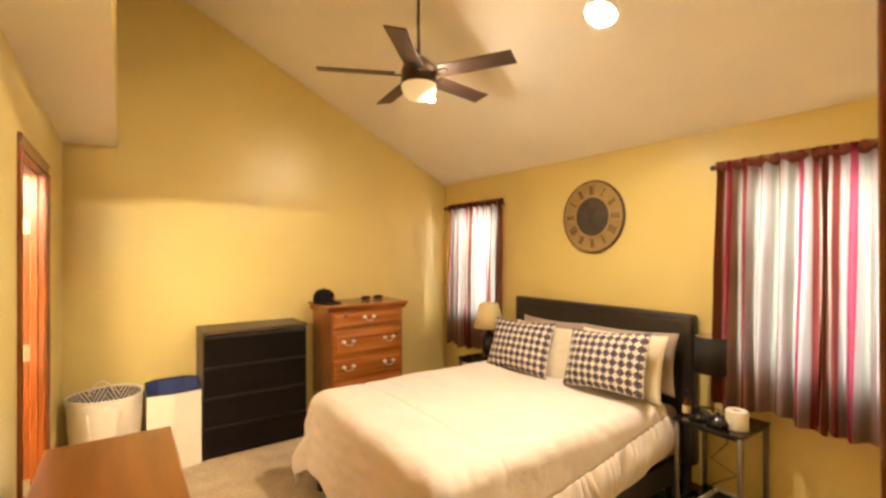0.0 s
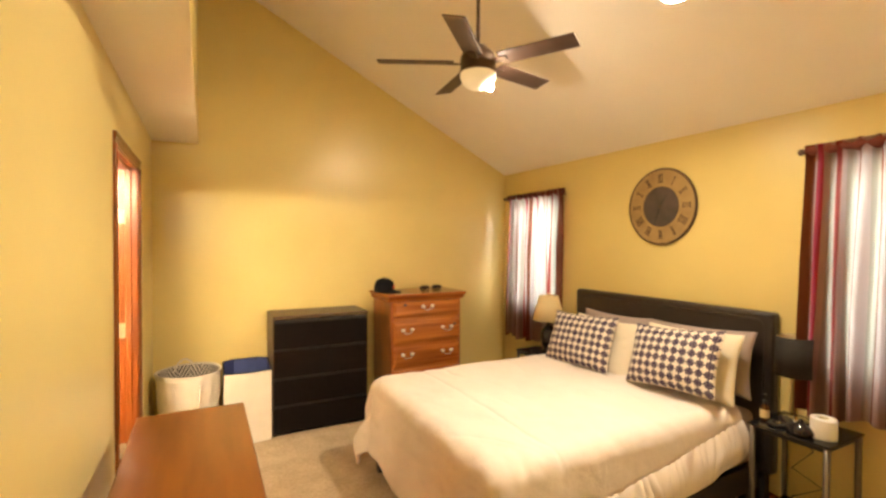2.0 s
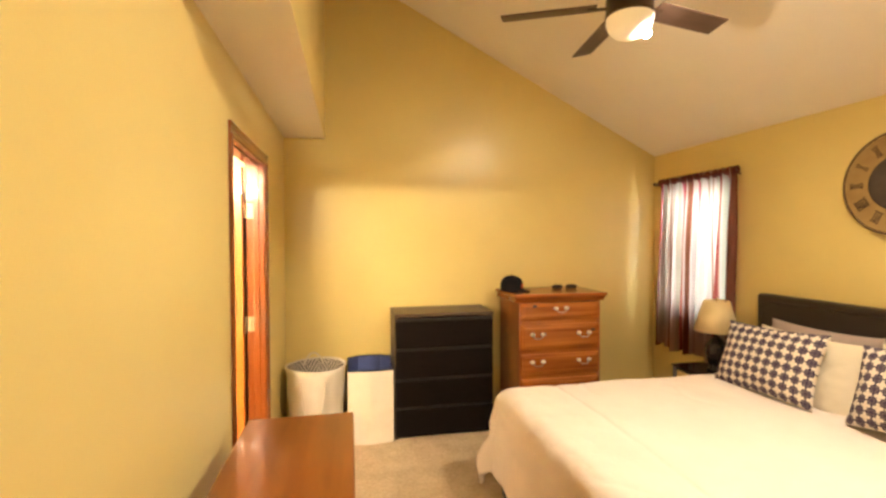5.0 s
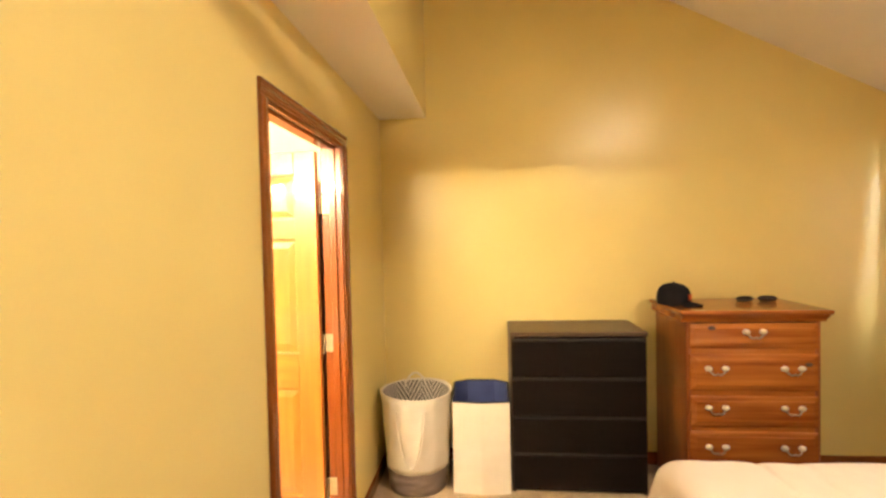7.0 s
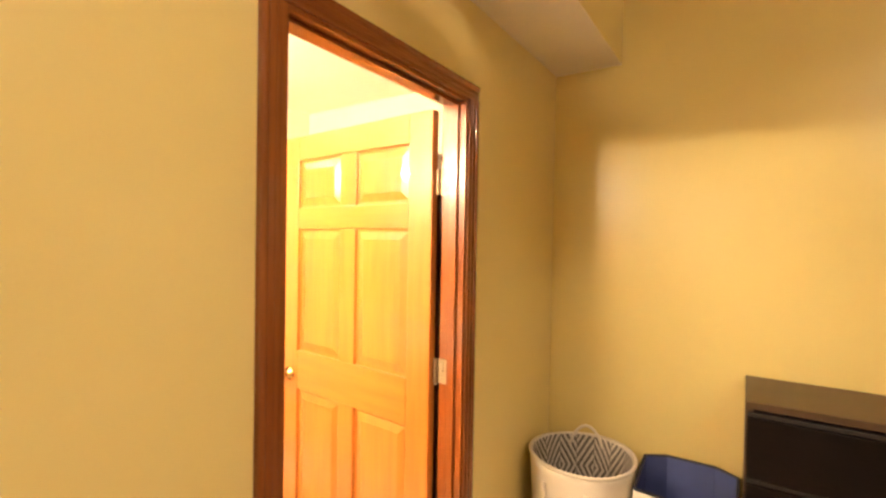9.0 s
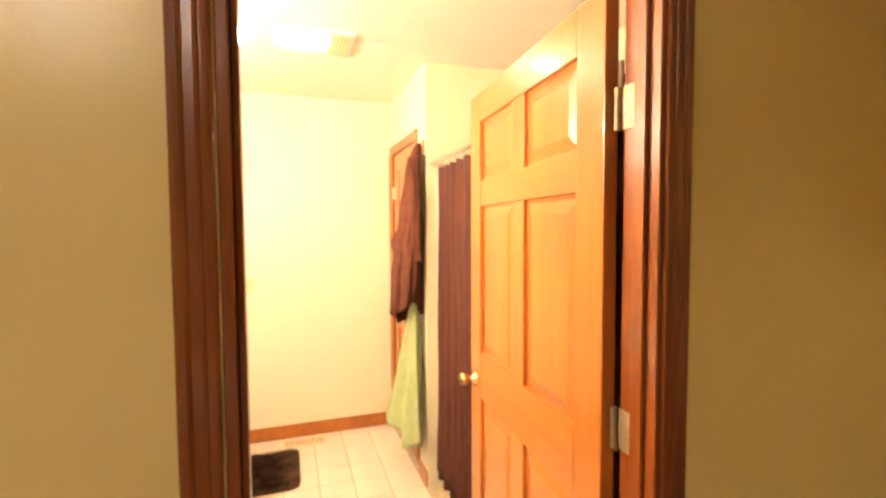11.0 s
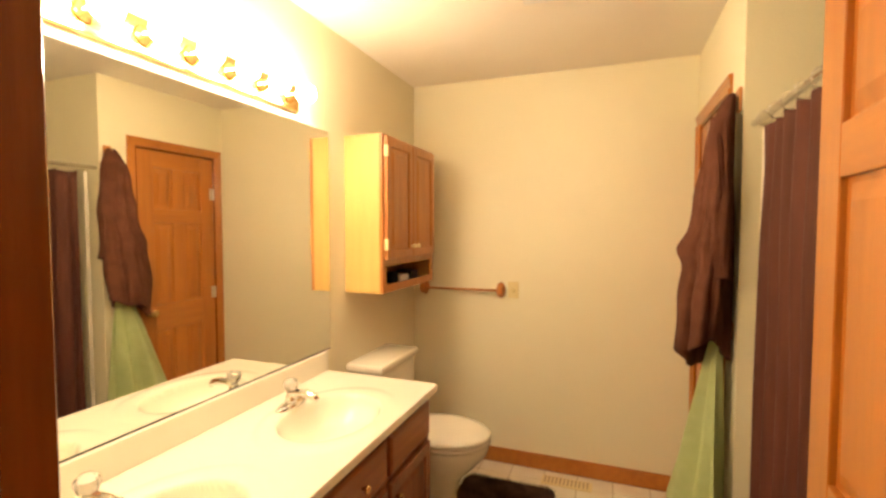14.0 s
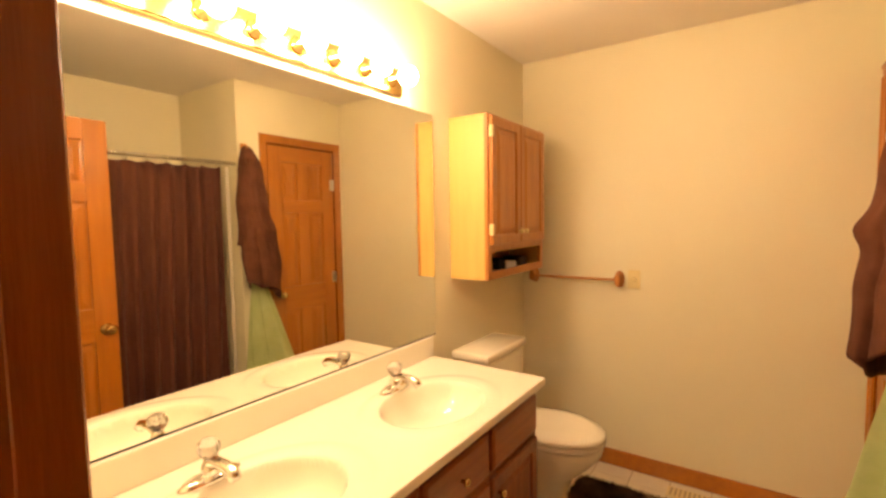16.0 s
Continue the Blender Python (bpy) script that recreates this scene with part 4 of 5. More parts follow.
def drum_lamp(x, y, z):
    l = thing("table_lamp", pose(x, y, z), "table lamp with a black drum shade and metal stem", "table lamp")
    part("base", lathe([(0, 0), (0.065, 0), (0.065, 0.008), (0.02, 0.016), (0, 0.018)], 32), CHROME, l, "", True)
    part("stem", lathe([(0.011, 0.016), (0.011, 0.36), (0, 0.36)], 16), BRASS, l, "brass coloured stem", True)
    thick(part("shade", lathe([(0.10, 0.25), (0.094, 0.465)], 48), SHADEBLACK, l, "black drum shade with pale inside", True), 0.003)
    part("shade_lining", lathe([(0.0975, 0.252), (0.0915, 0.463)], 48), SHADECREAM, l, "pale shade lining", True)
    part("spider", rod((-0.091, 0, 0.44), (0.091, 0, 0.44), 0.002, 8), CHROME, l)


drum_lamp(3.275, 1.922, 0.615)


def cone_lamp(x, y, z):
    l = thing("table_lamp", pose(x, y, z), "table lamp with a cream cone shade and dark ceramic base", "table lamp")
    part("base", lathe([(0, 0), (0.06, 0), (0.062, 0.012), (0.045, 0.025), (0.06, 0.07), (0.078, 0.13), (0.07, 0.19), (0.035, 0.235), (0.018, 0.25), (0.014, 0.29), (0, 0.29)], 32), CERAMIC, l, "dark glazed ceramic base", True)
    thick(part("shade", lathe([(0.148, 0.295), (0.085, 0.52)], 48), SHADECREAM, l, "cream cloth cone shade", True), 0.003)
    part("finial", lathe([(0.003, 0.29), (0.003, 0.53), (0.008, 0.535), (0, 0.548)], 12), BRASS, l, "", True)


cone_lamp(3.20, 3.89, 0.585)


def bottle(x, y, z):
    b = thing("pump_bottle", pose(x, y, z), "small amber glass bottle with a black pump", "bottle")
    part("body", lathe([(0, 0), (0.021, 0), (0.023, 0.004), (0.023, 0.072), (0.011, 0.086), (0.010, 0.095), (0, 0.095)], 24), AMBER, b, "", True)
    part("pump", lathe([(0.013, 0.093), (0.013, 0.108), (0.005, 0.112), (0.004, 0.135), (0.011, 0.137), (0.011, 0.145), (0, 0.146)], 16), BLACKPLASTIC, b, "black pump", True)
    part("label", lathe([(0.0235, 0.015), (0.0235, 0.06)], 24), SHADECREAM, b, "pale paper label", True)


bottle(3.13, 2.005, 0.615)
tr = thing("toilet_roll", pose(3.14, 1.735, 0.615), "white toilet paper roll standing on the side table", "toilet roll")
part("paper", lathe([(0.022, 0), (0.055, 0), (0.056, 0.004), (0.056, 0.096), (0.054, 0.1), (0.022, 0.1), (0.022, 0)], 32), PAPER, tr, "", True)
part("core", lathe([(0.021, 0.001), (0.0215, 0.099)], 24), SHADECREAM, tr, "brown card core", True)
df = thing("aroma_diffuser", pose(3.085, 1.75 + 0.06, 0.615), "dark wooden drop-shaped diffuser", "diffuser")
part("body", lathe([(0, 0), (0.05, 0), (0.06, 0.012), (0.055, 0.03), (0.03, 0.05), (0.012, 0.066), (0.008, 0.078), (0, 0.079)], 28), CERAMIC, df, "", True)
wt = thing("wristwatch", pose(3.10, 1.93, 0.615), "wristwatch lying on the side table", "wristwatch")
part("strap", tube([(0.028 * math.cos(a / 12 * 2 * math.pi), 0.036 * math.sin(a / 12 * 2 * math.pi), 0.011) for a in range(13)], 0.009, 8), BLACKPLASTIC, wt, "", True)
part("face", lathe([(0, 0.02), (0.017, 0.02), (0.017, 0.028), (0.015, 0.030), (0, 0.030)], 24, None, Matrix.Translation((0.028, 0, -0.012))), CHROME, wt, "silver watch face", True)
gl = thing("eyeglass_case", pose(3.17, 1.91, 0.615, 0, 0, 40), "slim black case on the side table", "case")
part("case_body", box(-0.07, 0.07, -0.025, 0.025, 0, 0.03, 0.012, None, 3), BLACKPLASTIC, gl, "", True)
tray = thing("storage_tray", pose(3.03, 1.70, 0.132), "white plastic tray with dark papers on the shelf", "tray")
bm = box(0, 0.26, 0, 0.006, 0, 0.045)
box(0, 0.26, 0.204, 0.21, 0, 0.045, bm=bm)
box(0, 0.006, 0.006, 0.204, 0, 0.045, bm=bm)
box(0.254, 0.26, 0.006, 0.204, 0, 0.045, bm=bm)
part("wall", bm, PAPER, tray, "white tray rim")
part("base", box(0.006, 0.254, 0.006, 0.204, 0, 0.004), PAPER, tray)
part("papers", box(0.02, 0.24, 0.02, 0.19, 0.0045, 0.03, 0.003), BLACKPLASTIC, tray, "stack of dark papers")
pw = thing("power_strip", pose(2.93, 2.06, 0.0, 0, 0, 25), "white plastic box lying on the carpet", "box")
part("case_body", box(-0.03, 0.03, -0.075, 0.075, 0, 0.035, 0.006), IVORY, pw)
cb = tagged(part("cable", tube([(3.30, 1.9, 0.56), (3.33, 1.86, 0.45), (3.24, 1.92, 0.36), (3.30, 1.80, 0.28), (3.20, 1.9, 0.22), (3.15, 1.85, 0.15), (3.2, 1.80, 0.140)], 0.004, 6), BLACKPLASTIC, None, "", True), "tangled black power cable behind the side table", "cable")


CLOTHGREEN = mat("dark_green_cotton", (0.05, 0.085, 0.035), 0.95, dark=(0.03, 0.055, 0.02), scale=20, bump=0.4, bump_scale=200, spec=0.1)


def crumpled(x, y):
    def fn(u, v):
        a, b = 2 * u - 1, 2 * v - 1
        k = max(0.0, 1 - max(abs(a), abs(b)) ** 2)
        r = 1 + 0.3 * wrinkle(a, b, 5, 1.8)
        return (x + 0.13 * a * r, y + 0.09 * b * r, 0.004 + 0.10 * k ** 0.7 * (0.7 + 0.7 * wrinkle(a, b, 2, 2.6)) + 0.012 * k * wrinkle(a, b, 9, 7))
    ob = part("cloth", sheet(fn, 36, 30), CLOTHGREEN, None, "", True)
    return tagged(ob, "dark green cotton cloth crumpled on the carpet", "cloth")


crumpled(3.10, 2.19)


# clock on the headboard wall
def wall_clock(y, z, r):
    c = thing("wall_clock", Matrix.Translation((W, y, z)) @ Matrix.Rotation(radians(-90), 4, "Y"), "large round parchment wall clock with roman numerals", "clock")
    part("rim", lathe([(r - 0.011, 0.0), (r, 0.0), (r + 0.004, 0.012), (r - 0.001, 0.022), (r - 0.006, 0.024), (r - 0.011, 0.020)], 72), CLOCKINK, c, "dark metal rim", True)
    part("face", lathe([(0, 0.0), (r - 0.011, 0.0), (r - 0.011, 0.018), (0, 0.018)], 64), CLOCKFACE, c, "mottled parchment face")
    part("centre", lathe([(0.152, 0.0175), (0.145, 0.021), (0.13, 0.0215), (0, 0.0215)], 48), CLOCKDARK, c, "dark worn centre disc", True)
    names = ("XII", "I", "II", "III", "IIII", "V", "VI", "VII", "VIII", "IX", "X", "XI")
    for k, s in enumerate(names):
        a = math.radians(k * 30)
        b2 = bmesh.new()
        gap, hh = 0.0135, 0.030
        x0 = -gap * (len(s) - 1) / 2
        def stroke(xa, ya, xb, yb, wd):
            d = Vector((xb - xa, yb - ya))
            nrm = Vector((-d.y, d.x)).normalized() * wd / 2
            ps = [Vector((xa, ya)) + nrm, Vector((xb, yb)) + nrm, Vector((xb, yb)) - nrm, Vector((xa, ya)) - nrm]
            prism([tuple(p) for p in ps], "z", 0.0185, 0.0205, b2)
        for i, ch in enumerate(s):
            x = x0 + gap * i
            if ch == "I":
                stroke(x, -hh, x, hh, 0.0065)
            elif ch == "V":
                stroke(x - 0.008, hh, x, -hh, 0.006), stroke(x + 0.008, hh, x, -hh, 0.005)
            else:
                stroke(x - 0.009, hh, x + 0.009, -hh, 0.006), stroke(x + 0.009, hh, x - 0.009, -hh, 0.005)
        wide = gap * len(s) / 2 + 0.004
        stroke(-wide, hh, wide, hh, 0.005), stroke(-wide, -hh, wide, -hh, 0.005)
        for v in b2.verts:
            p = Vector((v.co.x, v.co.y + r - 0.075))
            # local y of the clock face points to world +y turned, so numerals are laid out by angle
            px, py = p.x * math.cos(a) + p.y * math.sin(a), -p.x * math.sin(a) + p.y * math.cos(a)
            v.co.x, v.co.y = py, -px
        part("numeral", b2, CLOCKINK, c)
    for a, ln, wd in ((32, 0.10, 0.009), (200, 0.14, 0.006)):
        t = math.radians(a)
        dx, dy = math.cos(t), -math.sin(t)
        ps = [(-dy * wd / 2, dx * wd / 2), (dx * ln - dy * wd / 4, dy * ln + dx * wd / 4), (dx * ln + dy * wd / 4, dy * ln - dx * wd / 4), (dy * wd / 2, -dx * wd / 2)]
        part("pointer", prism(ps, "z", 0.024 + wd * 0.2, 0.0255 + wd * 0.2), BLACKPLASTIC, c, "black metal pointer")
    part("hub", lathe([(0, 0.0215), (0.010, 0.0215), (0.010, 0.029), (0, 0.030)], 20), BRONZE, c)


wall_clock(2.876, 1.868, 0.284)


# curtains
def curtain_set(y0, y1, zt, zb, folds, seed, halves, swing):
    x = W - 0.078
    r = thing("curtain_rod", Matrix(), "dark wooden curtain rod with small knobs", "curtain rod", "curtain rods")
    part("pole", rod((x, y0 - 0.05, zt), (x, y1 + 0.05, zt), 0.011, 14), BLADE, r, "", True)
    for s, y in ((-1, y0 - 0.05), (1, y1 + 0.05)):
        part("finial", ball(0.018, (x, y, zt), 14), BLADE, r, "", True)
    for y in (y0 - 0.02, y1 + 0.02):
        part("bracket", box(x - 0.006, W, y - 0.008, y + 0.008, zt - 0.022, zt - 0.0115), BLADE, r)
    for a, b, flip in halves:
        def fn(u, v, a=a, b=b, flip=flip):
            z = zt + 0.03 - (zt + 0.03 - zb - 0.022 * math.sin(u * 9 + seed)) * v
            amp = 0.012 + 0.020 * min(1, v * 2.2)
            ph = u * folds * 2 * math.pi * (b - a) + seed
            dx = amp * math.sin(ph + 0.7 * math.sin(v * 3 + u * 5)) + 0.006 * wrinkle(u * 6, v * 3, seed, 1.5)
            y = a + (b - a) * u + 0.010 * math.sin(ph * 0.5 + v * 2.5) * v
            gather = 0.018 * math.exp(-((v - 0.035) / 0.02) ** 2)
            near_rod = math.exp(-(v / 0.045) ** 4)
            xx = x - 0.021 * near_rod + dx * (1 - 0.8 * near_rod)
            return (min(xx + gather * 0.2, W - 0.036) - swing * v, y, z)
        bm2 = sheet(fn, 120, 40)
        lay = bm2.loops.layers.uv.verify()
        for f in bm2.faces:
            for lp in f.loops:
                u = lp[lay].uv[0]
                lp[lay].uv[0] = 1 - u if flip else u
        c = part("curtain", bm2, CURTAIN, None, "", True)
        tagged(c, "striped red, brown and cream cotton curtain, drawn closed", "curtain", "curtains")

        # rod pocket above the window, its unlit look painted in with darker cloth
        def pocket(u, v, a=a, b=b):
            q = 2 * math.pi * u
            rr = 0.022 + 0.0025 * math.sin(v * 95 * (b - a) + seed) + 0.002 * math.sin(v * 41 + 2 * q)
            return (x + rr * math.cos(q), a + (b - a) * v, zt + 0.002 + 1.35 * rr * math.sin(q))
        thick(part("rod_pocket", sheet(pocket, 18, 150), CURTAINBAND_UNLIT, c, "gathered rod pocket, coloured wine-brown as unlit by the window", True), 0.002)


curtain_set(3.93, 4.74, 2.075, 0.60, 11, 1.3, [(3.86, 4.34, False), (4.33, 4.715, True)], 0.035)
curtain_set(0.80, 1.89, 2.105, 0.69, 11, 4.0, [(0.80, 1.41, False), (1.37, 1.915, True)], 0.085)


# ceiling fan
def ceiling_fan(x, y, z):
    """z is the height of the blades."""
    f = thing("ceiling_fan", pose(x, y, z), "dark bronze five-blade ceiling fan with a frosted bowl light", "ceiling fan")
    top = roof(x) - z
    part("downrod", rod((0, 0, 0.10), (0, 0, top - 0.04), 0.011, 14), BRONZE, f, "", True)
    part("canopy", lathe([(0.02, top - 0.055), (0.05, top - 0.035), (0.068, top + 0.03), (0, top + 0.03)], 32), BRONZE, f, "", True)
    part("motor", lathe([(0.0, 0.105), (0.028, 0.105), (0.046, 0.092), (0.07, 0.07), (0.092, 0.046), (0.10, 0.018), (0.10, -0.042), (0.104, -0.046), (0.104, -0.058), (0.0, -0.058)], 44), BRONZE, f, "dark bronze motor housing", True)
    part("bowl", lathe([(0.10, -0.0585), (0.10, -0.078), (0.091, -0.106), (0.07, -0.13), (0.037, -0.146), (0, -0.15)], 44), FROST, f, "frosted glass light bowl", True)
    for k in range(5):
        a = radians(11 + 72 * k)
        m = Matrix.Rotation(a, 4, "Z") @ Matrix.Rotation(radians(-13), 4, "X")
        bl = part("blade", box(0.14, 0.565, -0.057, 0.057, -0.004, 0.004, 0.003), BLADE, f, "dark walnut fan blade", False, m)
        part("blade_iron", box(0.08, 0.18, -0.022, 0.022, -0.010, -0.0045, 0.002), BRONZE, bl, "bronze blade bracket")
    part("bulb", ball(0.018, (0.05, -0.05, -0.142), 18), BULB, f, "bright bulb showing under the bowl", True)


ceiling_fan(1.745, 2.805, 2.607)
cl = thing("ceiling_light", Matrix.Translation((2.42, 2.07, roof(2.42))) @ Matrix.Rotation(math.atan(PITCH), 4, "Y"), "lit round flush ceiling light on the sloped ceiling", "ceiling light")
part("base", lathe([(0, 0.0), (0.09, 0.0), (0.09, -0.028), (0.086, -0.033), (0.077, -0.033), (0.0755, -0.0155), (0, -0.0155)], 40), CLOTHWHITE, cl, "white metal rim")
part("diffuser", lathe([(0.075, -0.0165), (0.072, -0.023), (0.060, -0.030), (0.035, -0.034), (0, -0.036)], 40), LAMPDISC, cl, "glowing white diffuser", True)
hs = thing("wall_sconce", pose(0.18, -2.2, 2.055), "lit hall wall lamp with a glowing globe", "wall lamp")
part("plate", box(-0.05, 0.05, 0.0, 0.015, -0.07, 0.07, 0.004), BRASS, hs)
part("arm", rod((0, 0.015, 0), (0, 0.06, 0), 0.008, 10), BRASS, hs)
part("globe", ball(0.026, (0, 0.084, 0), 24), HALLLAMP, hs, "glowing white globe", True)


# ---- bathroom things ----
VX0, VX1, VY1, VZ = -1.735, -0.105, 2.905, 0.80


def basin_drop(x, y):
    """Depth of the moulded bowls below the counter."""
    d = 0.0
    for cx in (-1.285, -0.60):
        q = math.hypot((x - cx) / 0.215, (y - 2.665) / 0.165)
        if q < 1:
            d = 0.118 * (1 - q ** 3.4) ** 0.62
        elif q < 1.42:
            d = -0.004 * math.sin(math.pi * (q - 1) / 0.42)
    return d


va = thing("vanity", Matrix(), "oak bathroom vanity with a cream double-basin top", "vanity")
part("countertop", sheet(lambda u, v: (VX0 + (VX1 - VX0) * u, BY + 0.002 + (VY1 - BY) * v, VZ - basin_drop(VX0 + (VX1 - VX0) * u, BY + 0.002 + (VY1 - BY) * v)), 260, 96), MARBLE, va, "cream cultured marble top with two moulded basins", True)
part("counter_edge", box(VX0 - 0.002, VX1, VY1 - 0.012, VY1 + 0.004, VZ - 0.032, VZ - 0.0005, 0.005), MARBLE, va, "rounded cream counter edge")
part("counter_edge", box(VX0 - 0.004, VX0 + 0.01, BY + 0.002, VY1 - 0.012, VZ - 0.032, VZ - 0.0005, 0.004), MARBLE, va, "rounded cream counter edge")
part("backsplash", box(VX0, VX1, BY + 0.001, BY + 0.02, VZ, VZ + 0.097, 0.005), MARBLE, va, "cream marble backsplash")
cab0, cabf = BF + 0.0, VY1 - 0.035
part("side_panel", box(VX0 + 0.012, VX0 + 0.03, BY + 0.002, cabf - 0.02, cab0, VZ - 0.033), VANWOOD, va)
part("side_panel", box(VX1 - 0.02, VX1 - 0.002, BY + 0.002, cabf - 0.02, cab0, VZ - 0.033), VANWOOD, va)
part("bottom_panel", box(VX0 + 0.03, VX1 - 0.02, BY + 0.01, cabf - 0.02, 0.06, 0.075), VANWOOD_H, va)
part("toe_kick", box(VX0 + 0.03, VX1 - 0.02, cabf - 0.08, cabf - 0.065, cab0, 0.06), VANWOOD_H, va)
bm = box(VX0 + 0.012, VX1 - 0.002, cabf - 0.02, cabf, VZ - 0.065, VZ - 0.033, 0.002)
box(VX0 + 0.012, VX1 - 0.002, cabf - 0.02, cabf, 0.06, 0.10, 0.002, bm)
box(VX0 + 0.012, VX1 - 0.002, cabf - 0.02, cabf, 0.555, 0.585, 0.002, bm)
for x in (VX0 + 0.012, -1.345, -0.955, -0.56, VX1 - 0.04):
    box(x, x + 0.035, cabf - 0.019, cabf - 0.0005, 0.06, VZ - 0.034, 0.002, bm)
part("face_frame", bm, VANWOOD, va)


def panel_front(name, x0, x1, z0, z1, y, parent, field=True, knob=None, m_out=None, m_in=None, knob_mat=None):
    """A framed cupboard front with a raised field, facing +y."""
    b2 = bmesh.new()
    fr = 0.045 if field else 0.016
    rings = []
    steps = ((0.0, 0.0), (0.0, 0.014), (0.004, 0.018), (fr, 0.018), (fr + 0.006, 0.008), (fr + 0.012, 0.008), (fr + 0.034, 0.016)) if field else ((0.0, 0.0), (0.0, 0.012), (0.012, 0.018))
    for ins, d in steps:
        rings.append([b2.verts.new(p) for p in ((x0 + ins, y + d, z0 + ins), (x1 - ins, y + d, z0 + ins), (x1 - ins, y + d, z1 - ins), (x0 + ins, y + d, z1 - ins))])
    for r0, r1 in zip(rings, rings[1:]):
        for i in range(4):
            b2.faces.new((r0[i], r0[(i + 1) % 4], r1[(i + 1) % 4], r1[i]))
    b2.faces.new(rings[-1]), b2.faces.new(rings[0][::-1])
    f = part(name, b2, m_out or (OAK if field else OAK_H), parent)
    if knob:
        mm = Matrix.Translation((knob[0], y + 0.018, knob[1])) @ Matrix.Rotation(radians(-90), 4, "X")
        part("knob", lathe([(0, 0), (0.006, 0), (0.005, 0.010), (0.012, 0.015), (0.014, 0.022), (0.009, 0.028), (0, 0.029)], 16, None, mm), knob_mat or BRASS, f, "small round knob", True)
    return f


panel_front("drawer", VX0 + 0.035, -1.325, 0.59, 0.735, cabf, va, False, None, VANWOOD_H)
panel_front("drawer", -1.30, -0.935, 0.59, 0.735, cabf, va, False, (-1.12, 0.66), VANWOOD_H)
panel_front("drawer", -0.91, -0.54, 0.59, 0.735, cabf, va, False, None, VANWOOD_H)
panel_front("drawer", -0.515, VX1 - 0.03, 0.59, 0.735, cabf, va, False, None, VANWOOD_H)
panel_front("cabinet_door", VX0 + 0.035, -1.325, 0.09, 0.56, cabf, va, True, (-1.36, 0.50), VANWOOD)
panel_front("cabinet_door", -1.30, -0.935, 0.09, 0.56, cabf, va, True, (-1.265, 0.50), VANWOOD)
panel_front("cabinet_door", -0.91, -0.54, 0.09, 0.56, cabf, va, True, (-0.58, 0.50), VANWOOD)
panel_front("cabinet_door", -0.515, VX1 - 0.03, 0.09, 0.56, cabf, va, True, (-0.48, 0.50), VANWOOD)


def faucet(cx):
    f = thing("faucet", pose(cx, BY + 0.145, VZ), "chrome basin faucet with a clear acrylic knob", "faucet", "basin faucets")
    part("base_plate", lathe([(0, 0), (0.045, 0), (0.047, 0.008), (0.038, 0.018), (0.02, 0.022), (0, 0.022)], 32, None, None, 1.75, 0.62), CHROME, f, "", True)
    part("spout", tube([(0, -0.005, 0.018), (0, 0.0, 0.045), (0, 0.03, 0.058), (0, 0.075, 0.058), (0, 0.105, 0.05), (0, 0.118, 0.038)], 0.0155, 12), CHROME, f, "", True)
    part("neck", lathe([(0.022, 0.02), (0.02, 0.042), (0.015, 0.052), (0.012, 0.058), (0, 0.058)], 24), CHROME, f, "", True)
    prof = [(0, 0.057), (0.014, 0.059), (0.022, 0.068), (0.029, 0.084), (0.027, 0.098), (0.016, 0.107), (0, 0.109)]
    part("knob", lathe(prof, 10), ACRYLIC, f, "faceted clear acrylic knob")
    part("drain", lathe([(0, -0.121), (0.02, -0.121), (0.025, -0.113), (0.021, -0.109), (0.012, -0.111), (0, -0.109)], 24, None, Matrix.Translation((0.0, 0.20, 0))), CHROME, f, "chrome basin drain", True)


faucet(-1.30)
faucet(-0.575)

mi = thing("mirror", Matrix(), "large frameless wall mirror above the double vanity", "mirror")
part("mirror_glass", box(-1.772, VX1 - 0.002, BY + 0.0005, BY + 0.006, VZ + 0.0985, 1.945), MIRROR, mi)
# white strip added for the light bar's bright reflection along the glass top
part("top_reflection", box(-1.60, VX1 - 0.002, BY + 0.0005, BY + 0.012, 1.9455, 1.9645, 0.003), PAPER, mi, "white strip standing in for the light bar's reflection")
part("bottom_channel", box(-1.772, VX1 - 0.002, BY + 0.0065, BY + 0.009, VZ + 0.0985, VZ + 0.1015), BLACKPLASTIC, mi, "thin dark edge line")

# globe light bar
lb = thing("vanity_light", Matrix(), "brass vanity light bar with eight lit globes", "vanity light")
part("back_plate", box(-1.535, -0.30, BY + 0.001, BY + 0.024, 1.978, 2.085, 0.006), BRASS, lb, "polished brass back plate")
for k in range(8):
    x = -1.465 + 0.157 * k
    mm = Matrix.Translation((x, BY + 0.024, 2.032)) @ Matrix.Rotation(radians(-90), 4, "X")
    part("socket", lathe([(0, 0), (0.030, 0), (0.026, 0.008), (0.019, 0.014), (0.019, 0.05), (0, 0.05)], 24, None, mm), BRASS, lb, "brass lamp socket", True)
    part("globe", ball(0.039, (x, BY + 0.110, 2.032), 20), VANBULB, lb, "glowing white globe bulb", True)

# wall cabinet
wc = thing("wall_cabinet", Matrix(), "oak wall cabinet with two doors and an open cubby", "cabinet")
CX0, CX1, CY, CZ0, CZ1 = -2.592, -1.916, 2.547, 1.153, 1.955
part("side_panel", box(CX1 - 0.016, CX1, BY + 0.001, CY - 0.018, CZ0, CZ1, 0.001), PLYSIDE, wc, "smooth yellow birch side")
part("side_panel", box(CX0, CX0 + 0.016, BY + 0.001, CY - 0.018, CZ0, CZ1, 0.001), PLYSIDE, wc, "smooth yellow birch side")
